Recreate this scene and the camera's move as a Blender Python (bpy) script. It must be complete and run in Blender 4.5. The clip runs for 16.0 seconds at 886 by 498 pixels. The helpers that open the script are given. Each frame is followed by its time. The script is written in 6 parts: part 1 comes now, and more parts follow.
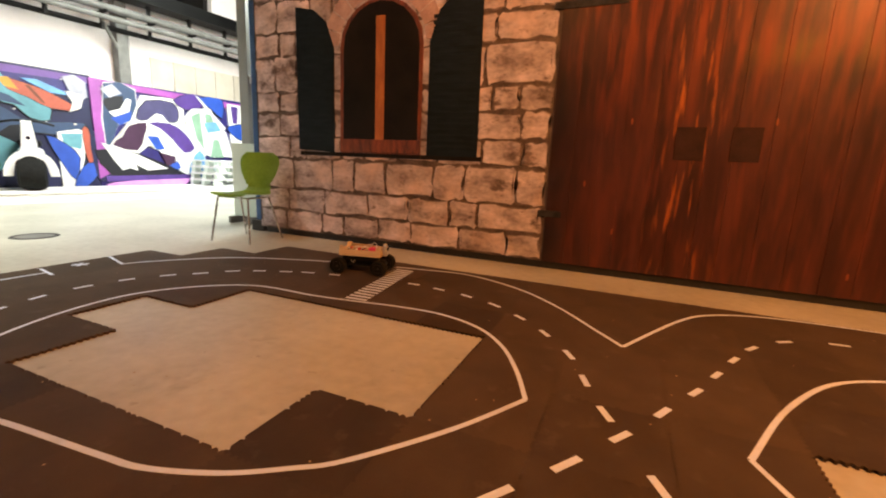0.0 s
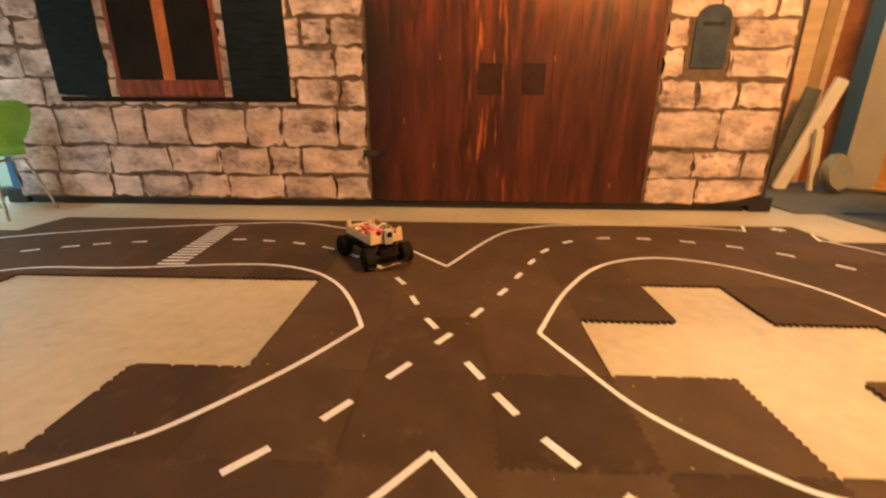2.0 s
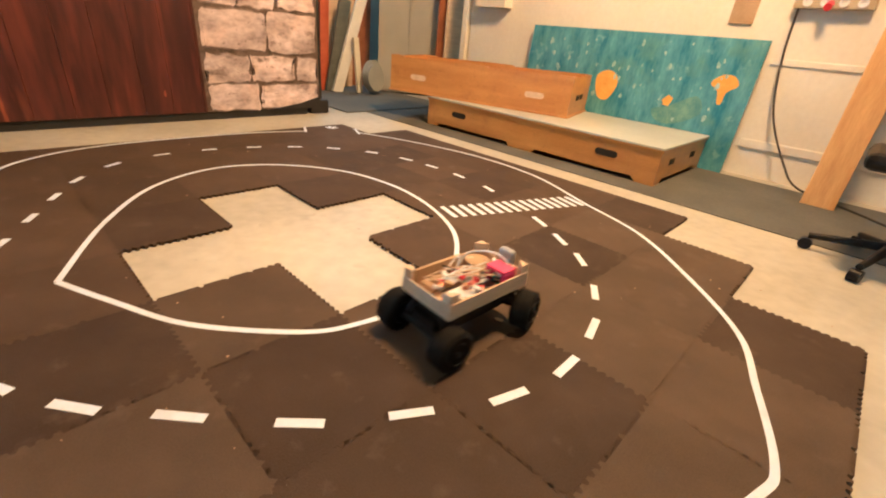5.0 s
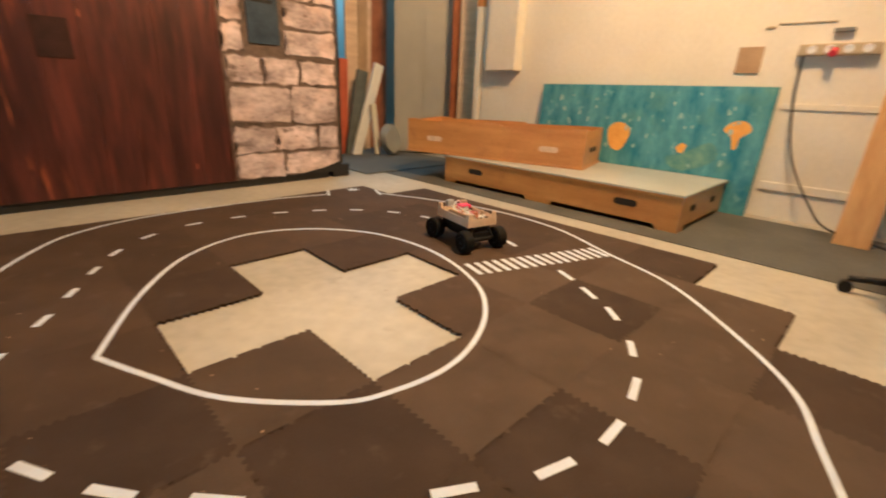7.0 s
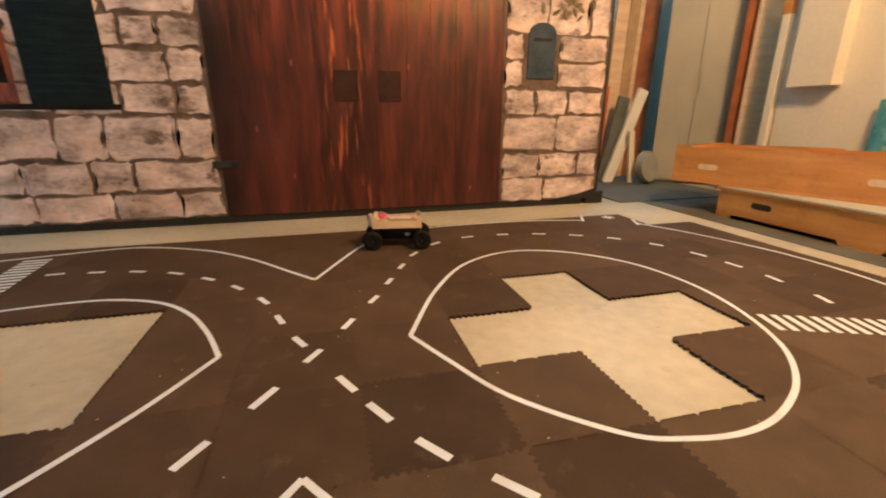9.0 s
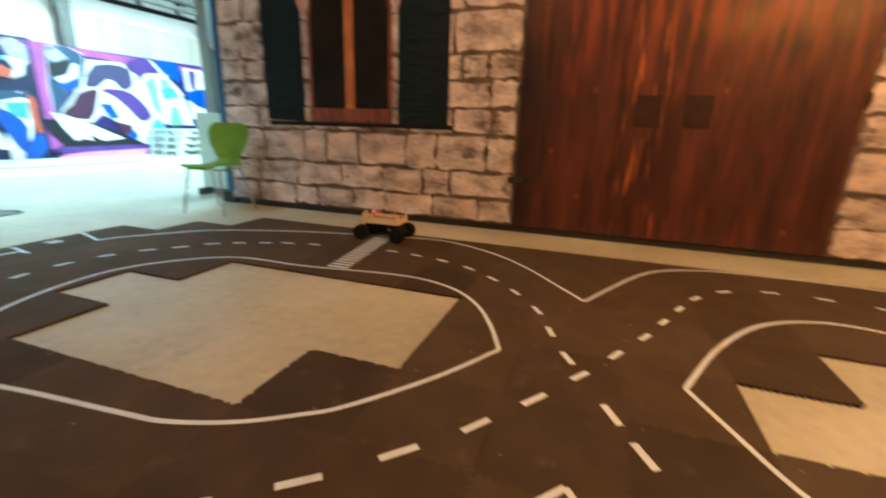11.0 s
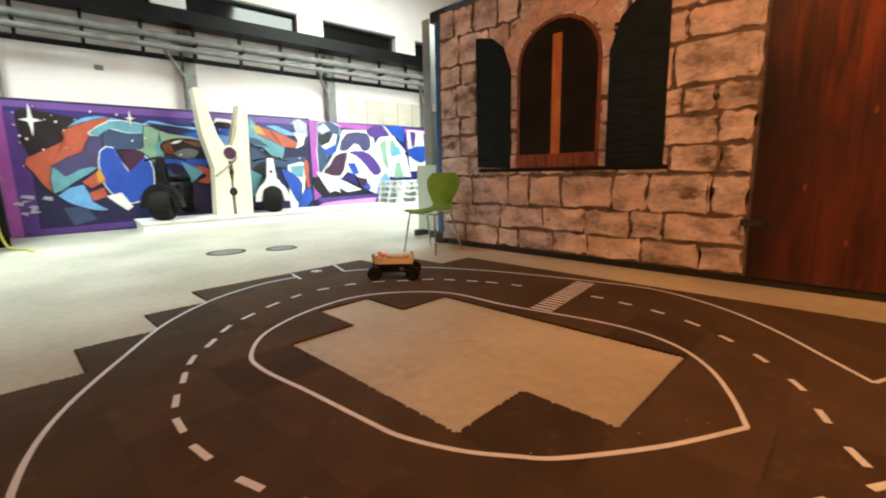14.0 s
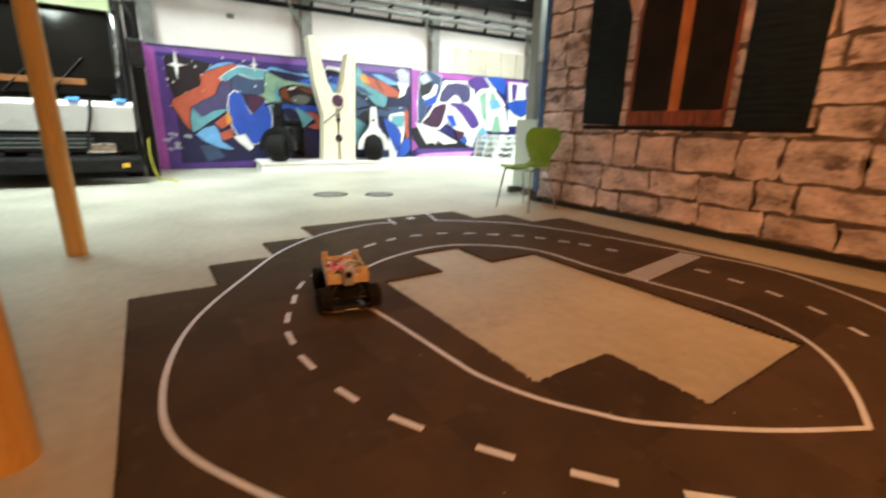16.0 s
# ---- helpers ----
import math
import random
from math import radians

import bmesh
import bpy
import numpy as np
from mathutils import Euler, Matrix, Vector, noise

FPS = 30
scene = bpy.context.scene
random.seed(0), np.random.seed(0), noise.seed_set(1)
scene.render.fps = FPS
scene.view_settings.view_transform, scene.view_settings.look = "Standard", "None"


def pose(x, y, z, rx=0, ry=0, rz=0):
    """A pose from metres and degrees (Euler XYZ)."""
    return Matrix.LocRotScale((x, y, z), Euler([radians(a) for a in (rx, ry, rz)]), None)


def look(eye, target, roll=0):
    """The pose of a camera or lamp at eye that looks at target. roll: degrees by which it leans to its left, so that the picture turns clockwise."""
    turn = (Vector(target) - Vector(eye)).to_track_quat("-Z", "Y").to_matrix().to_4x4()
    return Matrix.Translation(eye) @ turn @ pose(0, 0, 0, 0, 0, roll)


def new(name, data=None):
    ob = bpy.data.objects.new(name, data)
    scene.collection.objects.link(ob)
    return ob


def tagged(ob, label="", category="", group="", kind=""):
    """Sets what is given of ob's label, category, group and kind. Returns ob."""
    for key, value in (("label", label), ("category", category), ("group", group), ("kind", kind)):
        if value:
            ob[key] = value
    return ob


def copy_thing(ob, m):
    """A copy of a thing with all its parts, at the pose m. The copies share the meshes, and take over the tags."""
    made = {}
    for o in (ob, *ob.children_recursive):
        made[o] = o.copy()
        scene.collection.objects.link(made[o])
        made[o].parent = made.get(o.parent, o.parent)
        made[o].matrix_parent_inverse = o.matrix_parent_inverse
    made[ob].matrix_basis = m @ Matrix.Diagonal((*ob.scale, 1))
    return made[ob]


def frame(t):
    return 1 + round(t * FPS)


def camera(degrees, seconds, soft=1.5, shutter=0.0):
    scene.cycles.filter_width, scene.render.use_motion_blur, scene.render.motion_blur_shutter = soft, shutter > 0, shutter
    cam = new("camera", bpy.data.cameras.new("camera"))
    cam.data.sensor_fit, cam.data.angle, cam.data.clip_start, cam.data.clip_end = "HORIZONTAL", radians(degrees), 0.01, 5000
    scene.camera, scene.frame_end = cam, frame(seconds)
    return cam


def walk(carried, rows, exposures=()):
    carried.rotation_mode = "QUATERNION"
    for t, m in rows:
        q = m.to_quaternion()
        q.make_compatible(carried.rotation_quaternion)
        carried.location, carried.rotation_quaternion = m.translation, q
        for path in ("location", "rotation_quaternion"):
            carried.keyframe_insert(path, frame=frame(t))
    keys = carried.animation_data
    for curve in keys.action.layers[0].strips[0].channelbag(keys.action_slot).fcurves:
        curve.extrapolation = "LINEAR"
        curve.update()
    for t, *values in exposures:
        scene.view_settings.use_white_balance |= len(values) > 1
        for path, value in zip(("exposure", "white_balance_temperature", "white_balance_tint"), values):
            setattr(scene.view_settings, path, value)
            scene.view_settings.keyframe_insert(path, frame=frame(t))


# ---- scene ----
cam = camera(91.4, 16.0, soft=2.0, shutter=0.5)
PATH = [
    (0, (-0.933, -1.461, 0.789), (-1.703, 0.345, 0.406), 2.5),
    (0.5, (-0.931, -1.488, 0.803), (-1.582, 0.365, 0.423), 2.1),
    (1, (-0.889, -1.488, 0.811), (-1.374, 0.416, 0.436), 1.4),
    (1.5, (-0.869, -1.487, 0.799), (-1.121, 0.454, 0.388), 1.0),
    (2, (-0.838, -1.512, 0.772), (-0.904, 0.392, 0.161), 0.3),
    (2.5, (-0.811, -1.57, 0.756), (-0.82, 0.297, 0.04), -2.1),
    (3, (-0.814, -1.564, 0.73), (-0.736, 0.277, -0.048), -2.2),
    (3.5, (-0.787, -1.609, 0.73), (-0.737, 0.189, -0.144), -2.7),
    (4, (-0.633, -1.629, 0.717), (0.247, -0.086, -0.202), 3.2),
    (4.5, (-0.553, -1.639, 0.715), (0.618, -0.318, -0.224), 4.6),
    (4.7, (-0.562, -1.63, 0.735), (0.728, -0.411, -0.186), 6.0),
    (6.8, (-0.569, -1.591, 0.774), (0.822, -0.332, 0.082), 2.6),
    (7, (-0.585, -1.581, 0.777), (0.744, -0.249, 0.099), 2.2),
    (7.5, (-0.629, -1.56, 0.788), (0.504, -0.043, 0.144), 0.3),
    (8, (-0.661, -1.541, 0.775), (0.375, 0.054, 0.158), -0.6),
    (8.5, (-0.742, -1.545, 0.794), (-0.07, 0.246, 0.211), 0.5),
    (8.7, (-0.759, -1.512, 0.772), (-0.179, 0.312, 0.192), 0.1),
    (10.8, (-0.907, -1.616, 0.855), (-1.322, 0.247, 0.256), 2.3),
    (11, (-0.907, -1.604, 0.833), (-1.536, 0.217, 0.298), 1.8),
    (11.5, (-0.958, -1.639, 0.855), (-1.93, 0.049, 0.402), 3.1),
    (12, (-0.969, -1.634, 0.848), (-2.042, 0.006, 0.448), 2.9),
    (12.5, (-0.959, -1.624, 0.856), (-2.07, -0.003, 0.484), 2.4),
    (13, (-0.961, -1.624, 0.854), (-2.095, -0.015, 0.499), 1.5),
    (13.5, (-0.973, -1.64, 0.85), (-2.19, -0.091, 0.504), 0.1),
    (14, (-1.003, -1.664, 0.831), (-2.371, -0.247, 0.483), -1.1),
    (14.5, (-1.011, -1.678, 0.83), (-2.458, -0.344, 0.472), -0.9),
    (15, (-1.002, -1.689, 0.826), (-2.507, -0.425, 0.454), 0.0),
    (15.5, (-0.984, -1.646, 0.837), (-2.488, -0.385, 0.452), 0.5),
    (16, (-1.001, -1.696, 0.804), (-2.594, -0.615, 0.264), 1.4),
]
EXPOSURES = [(0.0, -0.82, 7800, 35), (1.2, -0.77, 7700, 36), (2.1, -0.2, 5900, 4), (2.7, -0.14, 4850, -4), (3.4, -0.12, 4550, -6), (4.7, -0.03, 4350, 0), (6.8, -0.5, 4180, -3),
             (8.6, -0.4, 4300, -3), (10.6, -0.65, 5200, -1), (11.1, -0.7, 5650, 2), (11.6, -0.86, 7100, 21), (12.2, -0.9, 7450, 29), (16.0, -0.93, 7400, 28)]
walk(cam, [(t, look(eye, target, roll)) for t, eye, target, roll in PATH], EXPOSURES)

# ---- sizes ----
TILE = 0.37          # side of one foam tile
MAT_TOP = 0.012
WALL_Y = 2.0         # printed front of the container
RIGHT_X = 3.3        # inner face of the plastered wall
HALL = Matrix.Translation((-9.9, -1.5, 0)) @ pose(0, 0, 0, 0, 0, -5)   # x towards the mats, y along the painted panel

# ---- world and lamps ----
world = bpy.data.worlds.new("world")
scene.world = world
world.use_nodes = True
world.node_tree.nodes["Background"].inputs[0].default_value = (0.75, 0.85, 1.0, 1)
world.node_tree.nodes["Background"].inputs[1].default_value = 0.012


def area(name, x, y, z, sx, sy, power, colour, aim=None, spread=180):
    lamp = bpy.data.lights.new(name, "AREA")
    lamp.shape, lamp.size, lamp.size_y, lamp.energy, lamp.color = "RECTANGLE", sx, sy, power, colour
    lamp.spread = radians(spread)
    ob = new(name, lamp)
    ob.matrix_world = look((x, y, z), aim or (x, y, 0))
    return ob


WARM = (1.0, 0.43, 0.115)
COOL = (0.71, 1.0, 0.94)
area("warm_light", -1.9, -0.5, 3.55, 0.5, 1.6, 68, WARM, aim=(-1.6, 2.0, 1.6))
area("warm_light", 1.45, -0.9, 3.55, 0.5, 1.6, 610, WARM, aim=(1.15, 1.2, 0.8))
area("sky_light", -6.6, 4.2, 5.3, 2.4, 11.0, 2450, COOL, aim=(-9.4, 4.2, 1.2), spread=146)
area("sky_light", -7.0, -2.5, 5.3, 2.0, 3.2, 600, COOL, aim=(-8.2, -1.4, 0.6), spread=104)
area("alley_light", 3.2, 3.7, 3.4, 1.0, 0.6, 45, COOL, aim=(3.1, 4.2, 0.8))


# ---- materials ----
def srgb(r, g, b):
    return tuple((c / 255 / 12.92) if c / 255 <= 0.04045 else ((c / 255 + 0.055) / 1.055) ** 2.4 for c in (r, g, b)) + (1,)


def material(name, dark, light, rough=0.6, scale=8.0, stretch=(1, 1, 1), metal=0.0, bump=0.1, fine=80.0, spread=0.0, rough_var=0.1, island=False, glow=0.0, coat=0.0):
    """Two tones mixed by a broad and a fine noise; spread shifts the tone from piece to piece."""
    m = bpy.data.materials.new(name)
    m.use_nodes = True
    nt = m.node_tree
    N, L = nt.nodes, nt.links
    bsdf = N["Principled BSDF"]
    tc = N.new("ShaderNodeTexCoord")
    mp = N.new("ShaderNodeMapping")
    mp.inputs["Scale"].default_value = stretch
    geo = N.new("ShaderNodeNewGeometry")
    L.new(geo.outputs["Position"] if island is None else tc.outputs["Object"], mp.inputs["Vector"])
    big, small = N.new("ShaderNodeTexNoise"), N.new("ShaderNodeTexNoise")
    big.inputs["Scale"].default_value, big.inputs["Detail"].default_value = scale, 5
    small.inputs["Scale"].default_value, small.inputs["Detail"].default_value = fine, 3
    for n in (big, small):
        L.new(mp.outputs[0], n.inputs["Vector"])
    mix = N.new("ShaderNodeMath")
    mix.operation = "MULTIPLY_ADD"
    L.new(small.outputs["Fac"], mix.inputs[0])
    mix.inputs[1].default_value = 0.4
    L.new(big.outputs["Fac"], mix.inputs[2])
    ramp = N.new("ShaderNodeValToRGB")
    ramp.color_ramp.elements[0].position, ramp.color_ramp.elements[1].position = 0.5, 0.95
    ramp.color_ramp.elements[0].color, ramp.color_ramp.elements[1].color = (*dark[:3], 1), (*light[:3], 1)
    L.new(mix.outputs[0], ramp.inputs[0])
    colour = ramp.outputs[0]
    if spread:
        info = N.new("ShaderNodeObjectInfo")
        hsv = N.new("ShaderNodeHueSaturation")
        rng = N.new("ShaderNodeMapRange")
        rng.inputs[3].default_value, rng.inputs[4].default_value = 1 - spread, 1 + spread
        L.new(geo.outputs["Random Per Island"] if island else info.outputs["Random"], rng.inputs[0])
        L.new(rng.outputs[0], hsv.inputs["Value"])
        L.new(colour, hsv.inputs["Color"])
        colour = hsv.outputs[0]
    L.new(colour, bsdf.inputs["Base Color"])
    rr = N.new("ShaderNodeMapRange")
    rr.inputs[3].default_value, rr.inputs[4].default_value = max(0.02, rough - rough_var), min(1, rough + rough_var)
    L.new(big.outputs["Fac"], rr.inputs[0])
    L.new(rr.outputs[0], bsdf.inputs["Roughness"])
    bsdf.inputs["Metallic"].default_value = metal
    bsdf.inputs["Coat Weight"].default_value = coat
    if bump:
        b = N.new("ShaderNodeBump")
        b.inputs["Strength"].default_value, b.inputs["Distance"].default_value = bump, 0.01
        L.new(mix.outputs[0], b.inputs["Height"])
        L.new(b.outputs[0], bsdf.inputs["Normal"])
    if glow:
        L.new(colour, bsdf.inputs["Emission Color"])
        bsdf.inputs["Emission Strength"].default_value = glow
    return m


def crevices(m):
    """Dark ragged cracks and chips that run mostly level across stones."""
    nt = m.node_tree
    N, L = nt.nodes, nt.links
    bsdf = N["Principled BSDF"]
    base = bsdf.inputs["Base Color"].links[0].from_socket
    geo = N.new("ShaderNodeNewGeometry")
    for scale, stretch, lo, hi, colour in ((4.2, (0.9, 1, 1.5), 0.575, 0.66, (0.085, 0.06, 0.052)), (13, (0.8, 1, 1.3), 0.58, 0.68, (0.14, 0.10, 0.088)), (2.2, (1, 1, 1), 0.50, 0.72, (0.76, 0.57, 0.52))):
        mp = N.new("ShaderNodeMapping")
        mp.inputs["Scale"].default_value = stretch
        L.new(geo.outputs["Position"], mp.inputs["Vector"])
        nz = N.new("ShaderNodeTexNoise")
        nz.inputs["Scale"].default_value, nz.inputs["Detail"].default_value, nz.inputs["Roughness"].default_value = scale, 8, 0.65
        L.new(mp.outputs[0], nz.inputs["Vector"])
        rg = N.new("ShaderNodeMapRange")
        rg.inputs[1].default_value, rg.inputs[2].default_value, rg.inputs[4].default_value = lo, hi, 0.85
        L.new(nz.outputs["Fac"], rg.inputs[0])
        mx = N.new("ShaderNodeMix")
        mx.data_type = "RGBA"
        L.new(rg.outputs[0], mx.inputs[0]), L.new(base, mx.inputs[6])
        mx.inputs[7].default_value = (*colour, 1)
        base = mx.outputs[2]
    L.new(base, bsdf.inputs["Base Color"])


def stains(m, layers):
    """Soft patches of dirt or dust at several sizes."""
    nt = m.node_tree
    N, L = nt.nodes, nt.links
    bsdf = N["Principled BSDF"]
    base = bsdf.inputs["Base Color"].links[0].from_socket
    geo = N.new("ShaderNodeNewGeometry")
    for scale, detail, lo, hi, amount, colour in layers:
        nz = N.new("ShaderNodeTexNoise")
        nz.inputs["Scale"].default_value, nz.inputs["Detail"].default_value, nz.inputs["Roughness"].default_value = scale, detail, 0.6
        L.new(geo.outputs["Position"], nz.inputs["Vector"])
        rg = N.new("ShaderNodeMapRange")
        rg.inputs[1].default_value, rg.inputs[2].default_value, rg.inputs[4].default_value = lo, hi, amount
        L.new(nz.outputs["Fac"], rg.inputs[0])
        mx = N.new("ShaderNodeMix")
        mx.data_type = "RGBA"
        L.new(rg.outputs[0], mx.inputs[0]), L.new(base, mx.inputs[6])
        mx.inputs[7].default_value = (*colour, 1)
        base = mx.outputs[2]
    L.new(base, bsdf.inputs["Base Color"])


def door_wear_and_light(m):
    """Bright worn streaks, yellow band, darker left edge, painted upper light on the door's boards."""
    nt = m.node_tree
    N, L = nt.nodes, nt.links
    bsdf = N["Principled BSDF"]
    base = bsdf.inputs["Base Color"].links[0].from_socket
    tc = N.new("ShaderNodeTexCoord")

    def layer(colour_in, scale, stretch, lo, hi, colour, mask=None):
        mp = N.new("ShaderNodeMapping")
        mp.inputs["Scale"].default_value = stretch
        L.new(tc.outputs["Object"], mp.inputs["Vector"])
        nz = N.new("ShaderNodeTexNoise")
        nz.inputs["Scale"].default_value, nz.inputs["Detail"].default_value = scale, 4
        L.new(mp.outputs[0], nz.inputs["Vector"])
        rg = N.new("ShaderNodeMapRange")
        rg.inputs[1].default_value, rg.inputs[2].default_value = lo, hi
        L.new(nz.outputs["Fac"], rg.inputs[0])
        fac = rg.outputs[0]
        if mask is not None:
            mu = N.new("ShaderNodeMath")
            mu.operation = "MULTIPLY"
            L.new(fac, mu.inputs[0]), L.new(mask, mu.inputs[1])
            fac = mu.outputs[0]
        mx = N.new("ShaderNodeMix")
        mx.data_type = "RGBA"
        L.new(fac, mx.inputs[0]), L.new(colour_in, mx.inputs[6])
        mx.inputs[7].default_value = (*colour, 1)
        return mx.outputs[2]

    sep = N.new("ShaderNodeSeparateXYZ")
    L.new(tc.outputs["Object"], sep.inputs[0])

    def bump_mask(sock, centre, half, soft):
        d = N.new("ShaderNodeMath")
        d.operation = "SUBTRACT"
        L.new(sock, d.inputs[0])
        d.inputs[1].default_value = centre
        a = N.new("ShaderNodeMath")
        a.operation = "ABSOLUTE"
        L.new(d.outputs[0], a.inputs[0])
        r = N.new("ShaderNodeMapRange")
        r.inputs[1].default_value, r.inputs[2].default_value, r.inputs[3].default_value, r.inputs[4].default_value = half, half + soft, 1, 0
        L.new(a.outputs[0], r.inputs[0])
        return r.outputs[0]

    both = N.new("ShaderNodeMath")
    both.operation = "MULTIPLY"
    L.new(bump_mask(sep.outputs[0], 0.16, 0.40, 0.20), both.inputs[0])
    L.new(bump_mask(sep.outputs[2], 1.57, 0.02, 0.13), both.inputs[1])
    c = layer(base, 4.0, (5.0, 5.0, 0.55), 0.56, 0.74, (0.115, 0.029, 0.018))
    c = layer(c, 4.5, (5.5, 5.5, 0.6), 0.57, 0.72, (0.46, 0.135, 0.035), bump_mask(sep.outputs[0], -0.60, 0.05, 0.24))
    c = layer(c, 2.0, (3.0, 3.0, 0.4), 0.52, 0.72, (0.036, 0.011, 0.010))
    # soft yellow-brown band across the right-hand boards
    c = layer(c, 5.0, (1.0, 1.0, 0.6), 0.34, 0.60, (0.125, 0.065, 0.018), both.outputs[0])
    # stronger light on the upper boards, painted in as brighter red streaks
    c = layer(c, 3.4, (4.0, 4.0, 0.45), 0.46, 0.66, (0.21, 0.045, 0.018), bump_mask(sep.outputs[2], 2.0, 0.40, 0.55))
    # darker towards the door's left edge
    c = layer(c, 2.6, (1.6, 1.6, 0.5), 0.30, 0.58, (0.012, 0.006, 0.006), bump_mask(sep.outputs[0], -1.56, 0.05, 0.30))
    L.new(c, bsdf.inputs["Base Color"])


M = {}
M["concrete"] = material("concrete", (0.36, 0.352, 0.30), (0.57, 0.56, 0.49), 0.45, 1.1, bump=0.06, fine=17, rough_var=0.15)
M["foam"] = material("foam", (0.053, 0.036, 0.0235), (0.082, 0.056, 0.036), 0.76, 5, bump=0.25, fine=260, spread=0.17, rough_var=0.1)
M["foam_charcoal"] = material("foam_charcoal", (0.043, 0.029, 0.020), (0.068, 0.047, 0.032), 0.78, 5, bump=0.25, fine=260, spread=0.10, rough_var=0.1)
M["foam_brown"] = material("foam_brown", (0.070, 0.050, 0.033), (0.108, 0.077, 0.051), 0.74, 5, bump=0.25, fine=260, spread=0.10, rough_var=0.1)
for key in ("foam", "foam_charcoal", "foam_brown"):
    M[key].node_tree.nodes["Principled BSDF"].inputs["Specular IOR Level"].default_value = 0.22
stains(M["concrete"], ((5.0, 3, 0.64, 0.74, 0.35, (0.24, 0.21, 0.16)), (14, 2, 0.70, 0.76, 0.4, (0.20, 0.17, 0.13)), (1.3, 4, 0.5, 0.8, 0.3, (0.60, 0.58, 0.50))))
for key in ("foam", "foam_charcoal", "foam_brown"):
    stains(M[key], ((1.6, 5, 0.48, 0.75, 0.28, (0.13, 0.095, 0.068)), (9.0, 4, 0.60, 0.74, 0.3, (0.15, 0.115, 0.085)), (3.0, 3, 0.58, 0.72, 0.35, (0.035, 0.024, 0.017))))
M["tape"] = material("tape", (0.66, 0.75, 0.94), (0.75, 0.84, 1.0), 0.4, 20, bump=0.05)
stains(M["tape"], ((7.0, 5, 0.55, 0.75, 0.4, (0.42, 0.40, 0.40)),))
M["mortar"] = material("mortar", (0.040, 0.028, 0.024), (0.17, 0.125, 0.105), 0.7, 9, bump=0.1, fine=40)
M["stone"] = material("stone", (0.20, 0.163, 0.17), (0.78, 0.68, 0.73), 0.75, 5, (0.8, 1, 1.3), bump=0.2, fine=26, spread=0.18, island=None)
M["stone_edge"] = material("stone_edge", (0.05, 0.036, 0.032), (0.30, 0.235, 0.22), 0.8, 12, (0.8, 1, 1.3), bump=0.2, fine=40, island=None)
crevices(M["stone"])
M["arch"] = material("arch", (0.38, 0.245, 0.225), (0.58, 0.40, 0.38), 0.6, 10, bump=0.3, fine=60, spread=0.1)
M["plank"] = material("plank", (0.034, 0.012, 0.0105), (0.100, 0.026, 0.017), 0.40, 3.2, (2.6, 2.6, 0.34), bump=0.12, fine=13, spread=0.10)
door_wear_and_light(M["plank"])
M["shutter"] = material("shutter", (0.004, 0.009, 0.014), (0.012, 0.022, 0.032), 0.6, 6, (1, 1, 4), bump=0.2, fine=60)
M["dark_pane"] = material("dark_pane", (0.008, 0.006, 0.006), (0.020, 0.014, 0.012), 0.35, 4, bump=0)
M["frame_wood"] = material("frame_wood", (0.07, 0.016, 0.007), (0.30, 0.075, 0.025), 0.5, 8, (4, 4, 0.8), bump=0.2)
M["mullion"] = material("mullion", (0.34, 0.10, 0.02), (0.55, 0.20, 0.05), 0.5, 8, (4, 4, 0.8), bump=0.2)
M["hatch"] = material("hatch", (0.022, 0.011, 0.011), (0.046, 0.021, 0.019), 0.6, 10, bump=0.1)
M["iron"] = material("iron", (0.014, 0.015, 0.018), (0.045, 0.048, 0.055), 0.55, 14, bump=0.3)
M["slate"] = material("slate", (0.026, 0.042, 0.075), (0.055, 0.080, 0.125), 0.5, 10, bump=0.2)
M["leaf"] = material("leaf", (0.045, 0.05, 0.018), (0.13, 0.11, 0.045), 0.6, 12, bump=0.1, spread=0.4)
M["steel_blue"] = material("steel_blue", (0.015, 0.07, 0.20), (0.04, 0.13, 0.32), 0.4, 6, bump=0.1)
M["black_rail"] = material("black_rail", (0.008, 0.008, 0.009), (0.02, 0.02, 0.022), 0.5, 6, bump=0.1)
M["plaster"] = material("plaster", (0.70, 0.67, 0.57), (0.82, 0.79, 0.69), 0.8, 1.4, bump=0.08, fine=30)
M["trunking"] = material("trunking", (0.40, 0.33, 0.20), (0.54, 0.46, 0.30), 0.5, 6, bump=0.05)
M["hall_white"] = material("hall_white", (0.80, 0.74, 0.74), (0.88, 0.82, 0.82), 0.8, 0.8, bump=0.05, fine=12)
M["grey_beam"] = material("grey_beam", (0.11, 0.11, 0.105), (0.23, 0.23, 0.22), 0.5, 5, bump=0.1)
M["dark_beam"] = material("dark_beam", (0.002, 0.002, 0.0025), (0.007, 0.007, 0.007), 0.5, 5, bump=0.1)
M["cladding"] = material("cladding", (0.50, 0.45, 0.38), (0.62, 0.56, 0.48), 0.6, 3, bump=0.05, spread=0.08)
M["ceiling"] = material("ceiling", (0.35, 0.35, 0.34), (0.45, 0.45, 0.44), 0.8, 1.0, bump=0.05)
M["box_wood"] = material("box_wood", (0.42, 0.195, 0.03), (0.60, 0.315, 0.06), 0.42, 3.5, (1.5, 0.5, 4), bump=0.06, fine=60, coat=0.2)
stains(M["box_wood"], ((6.0, 5, 0.56, 0.74, 0.45, (0.30, 0.13, 0.03)), (30, 3, 0.62, 0.72, 0.4, (0.24, 0.11, 0.03))))
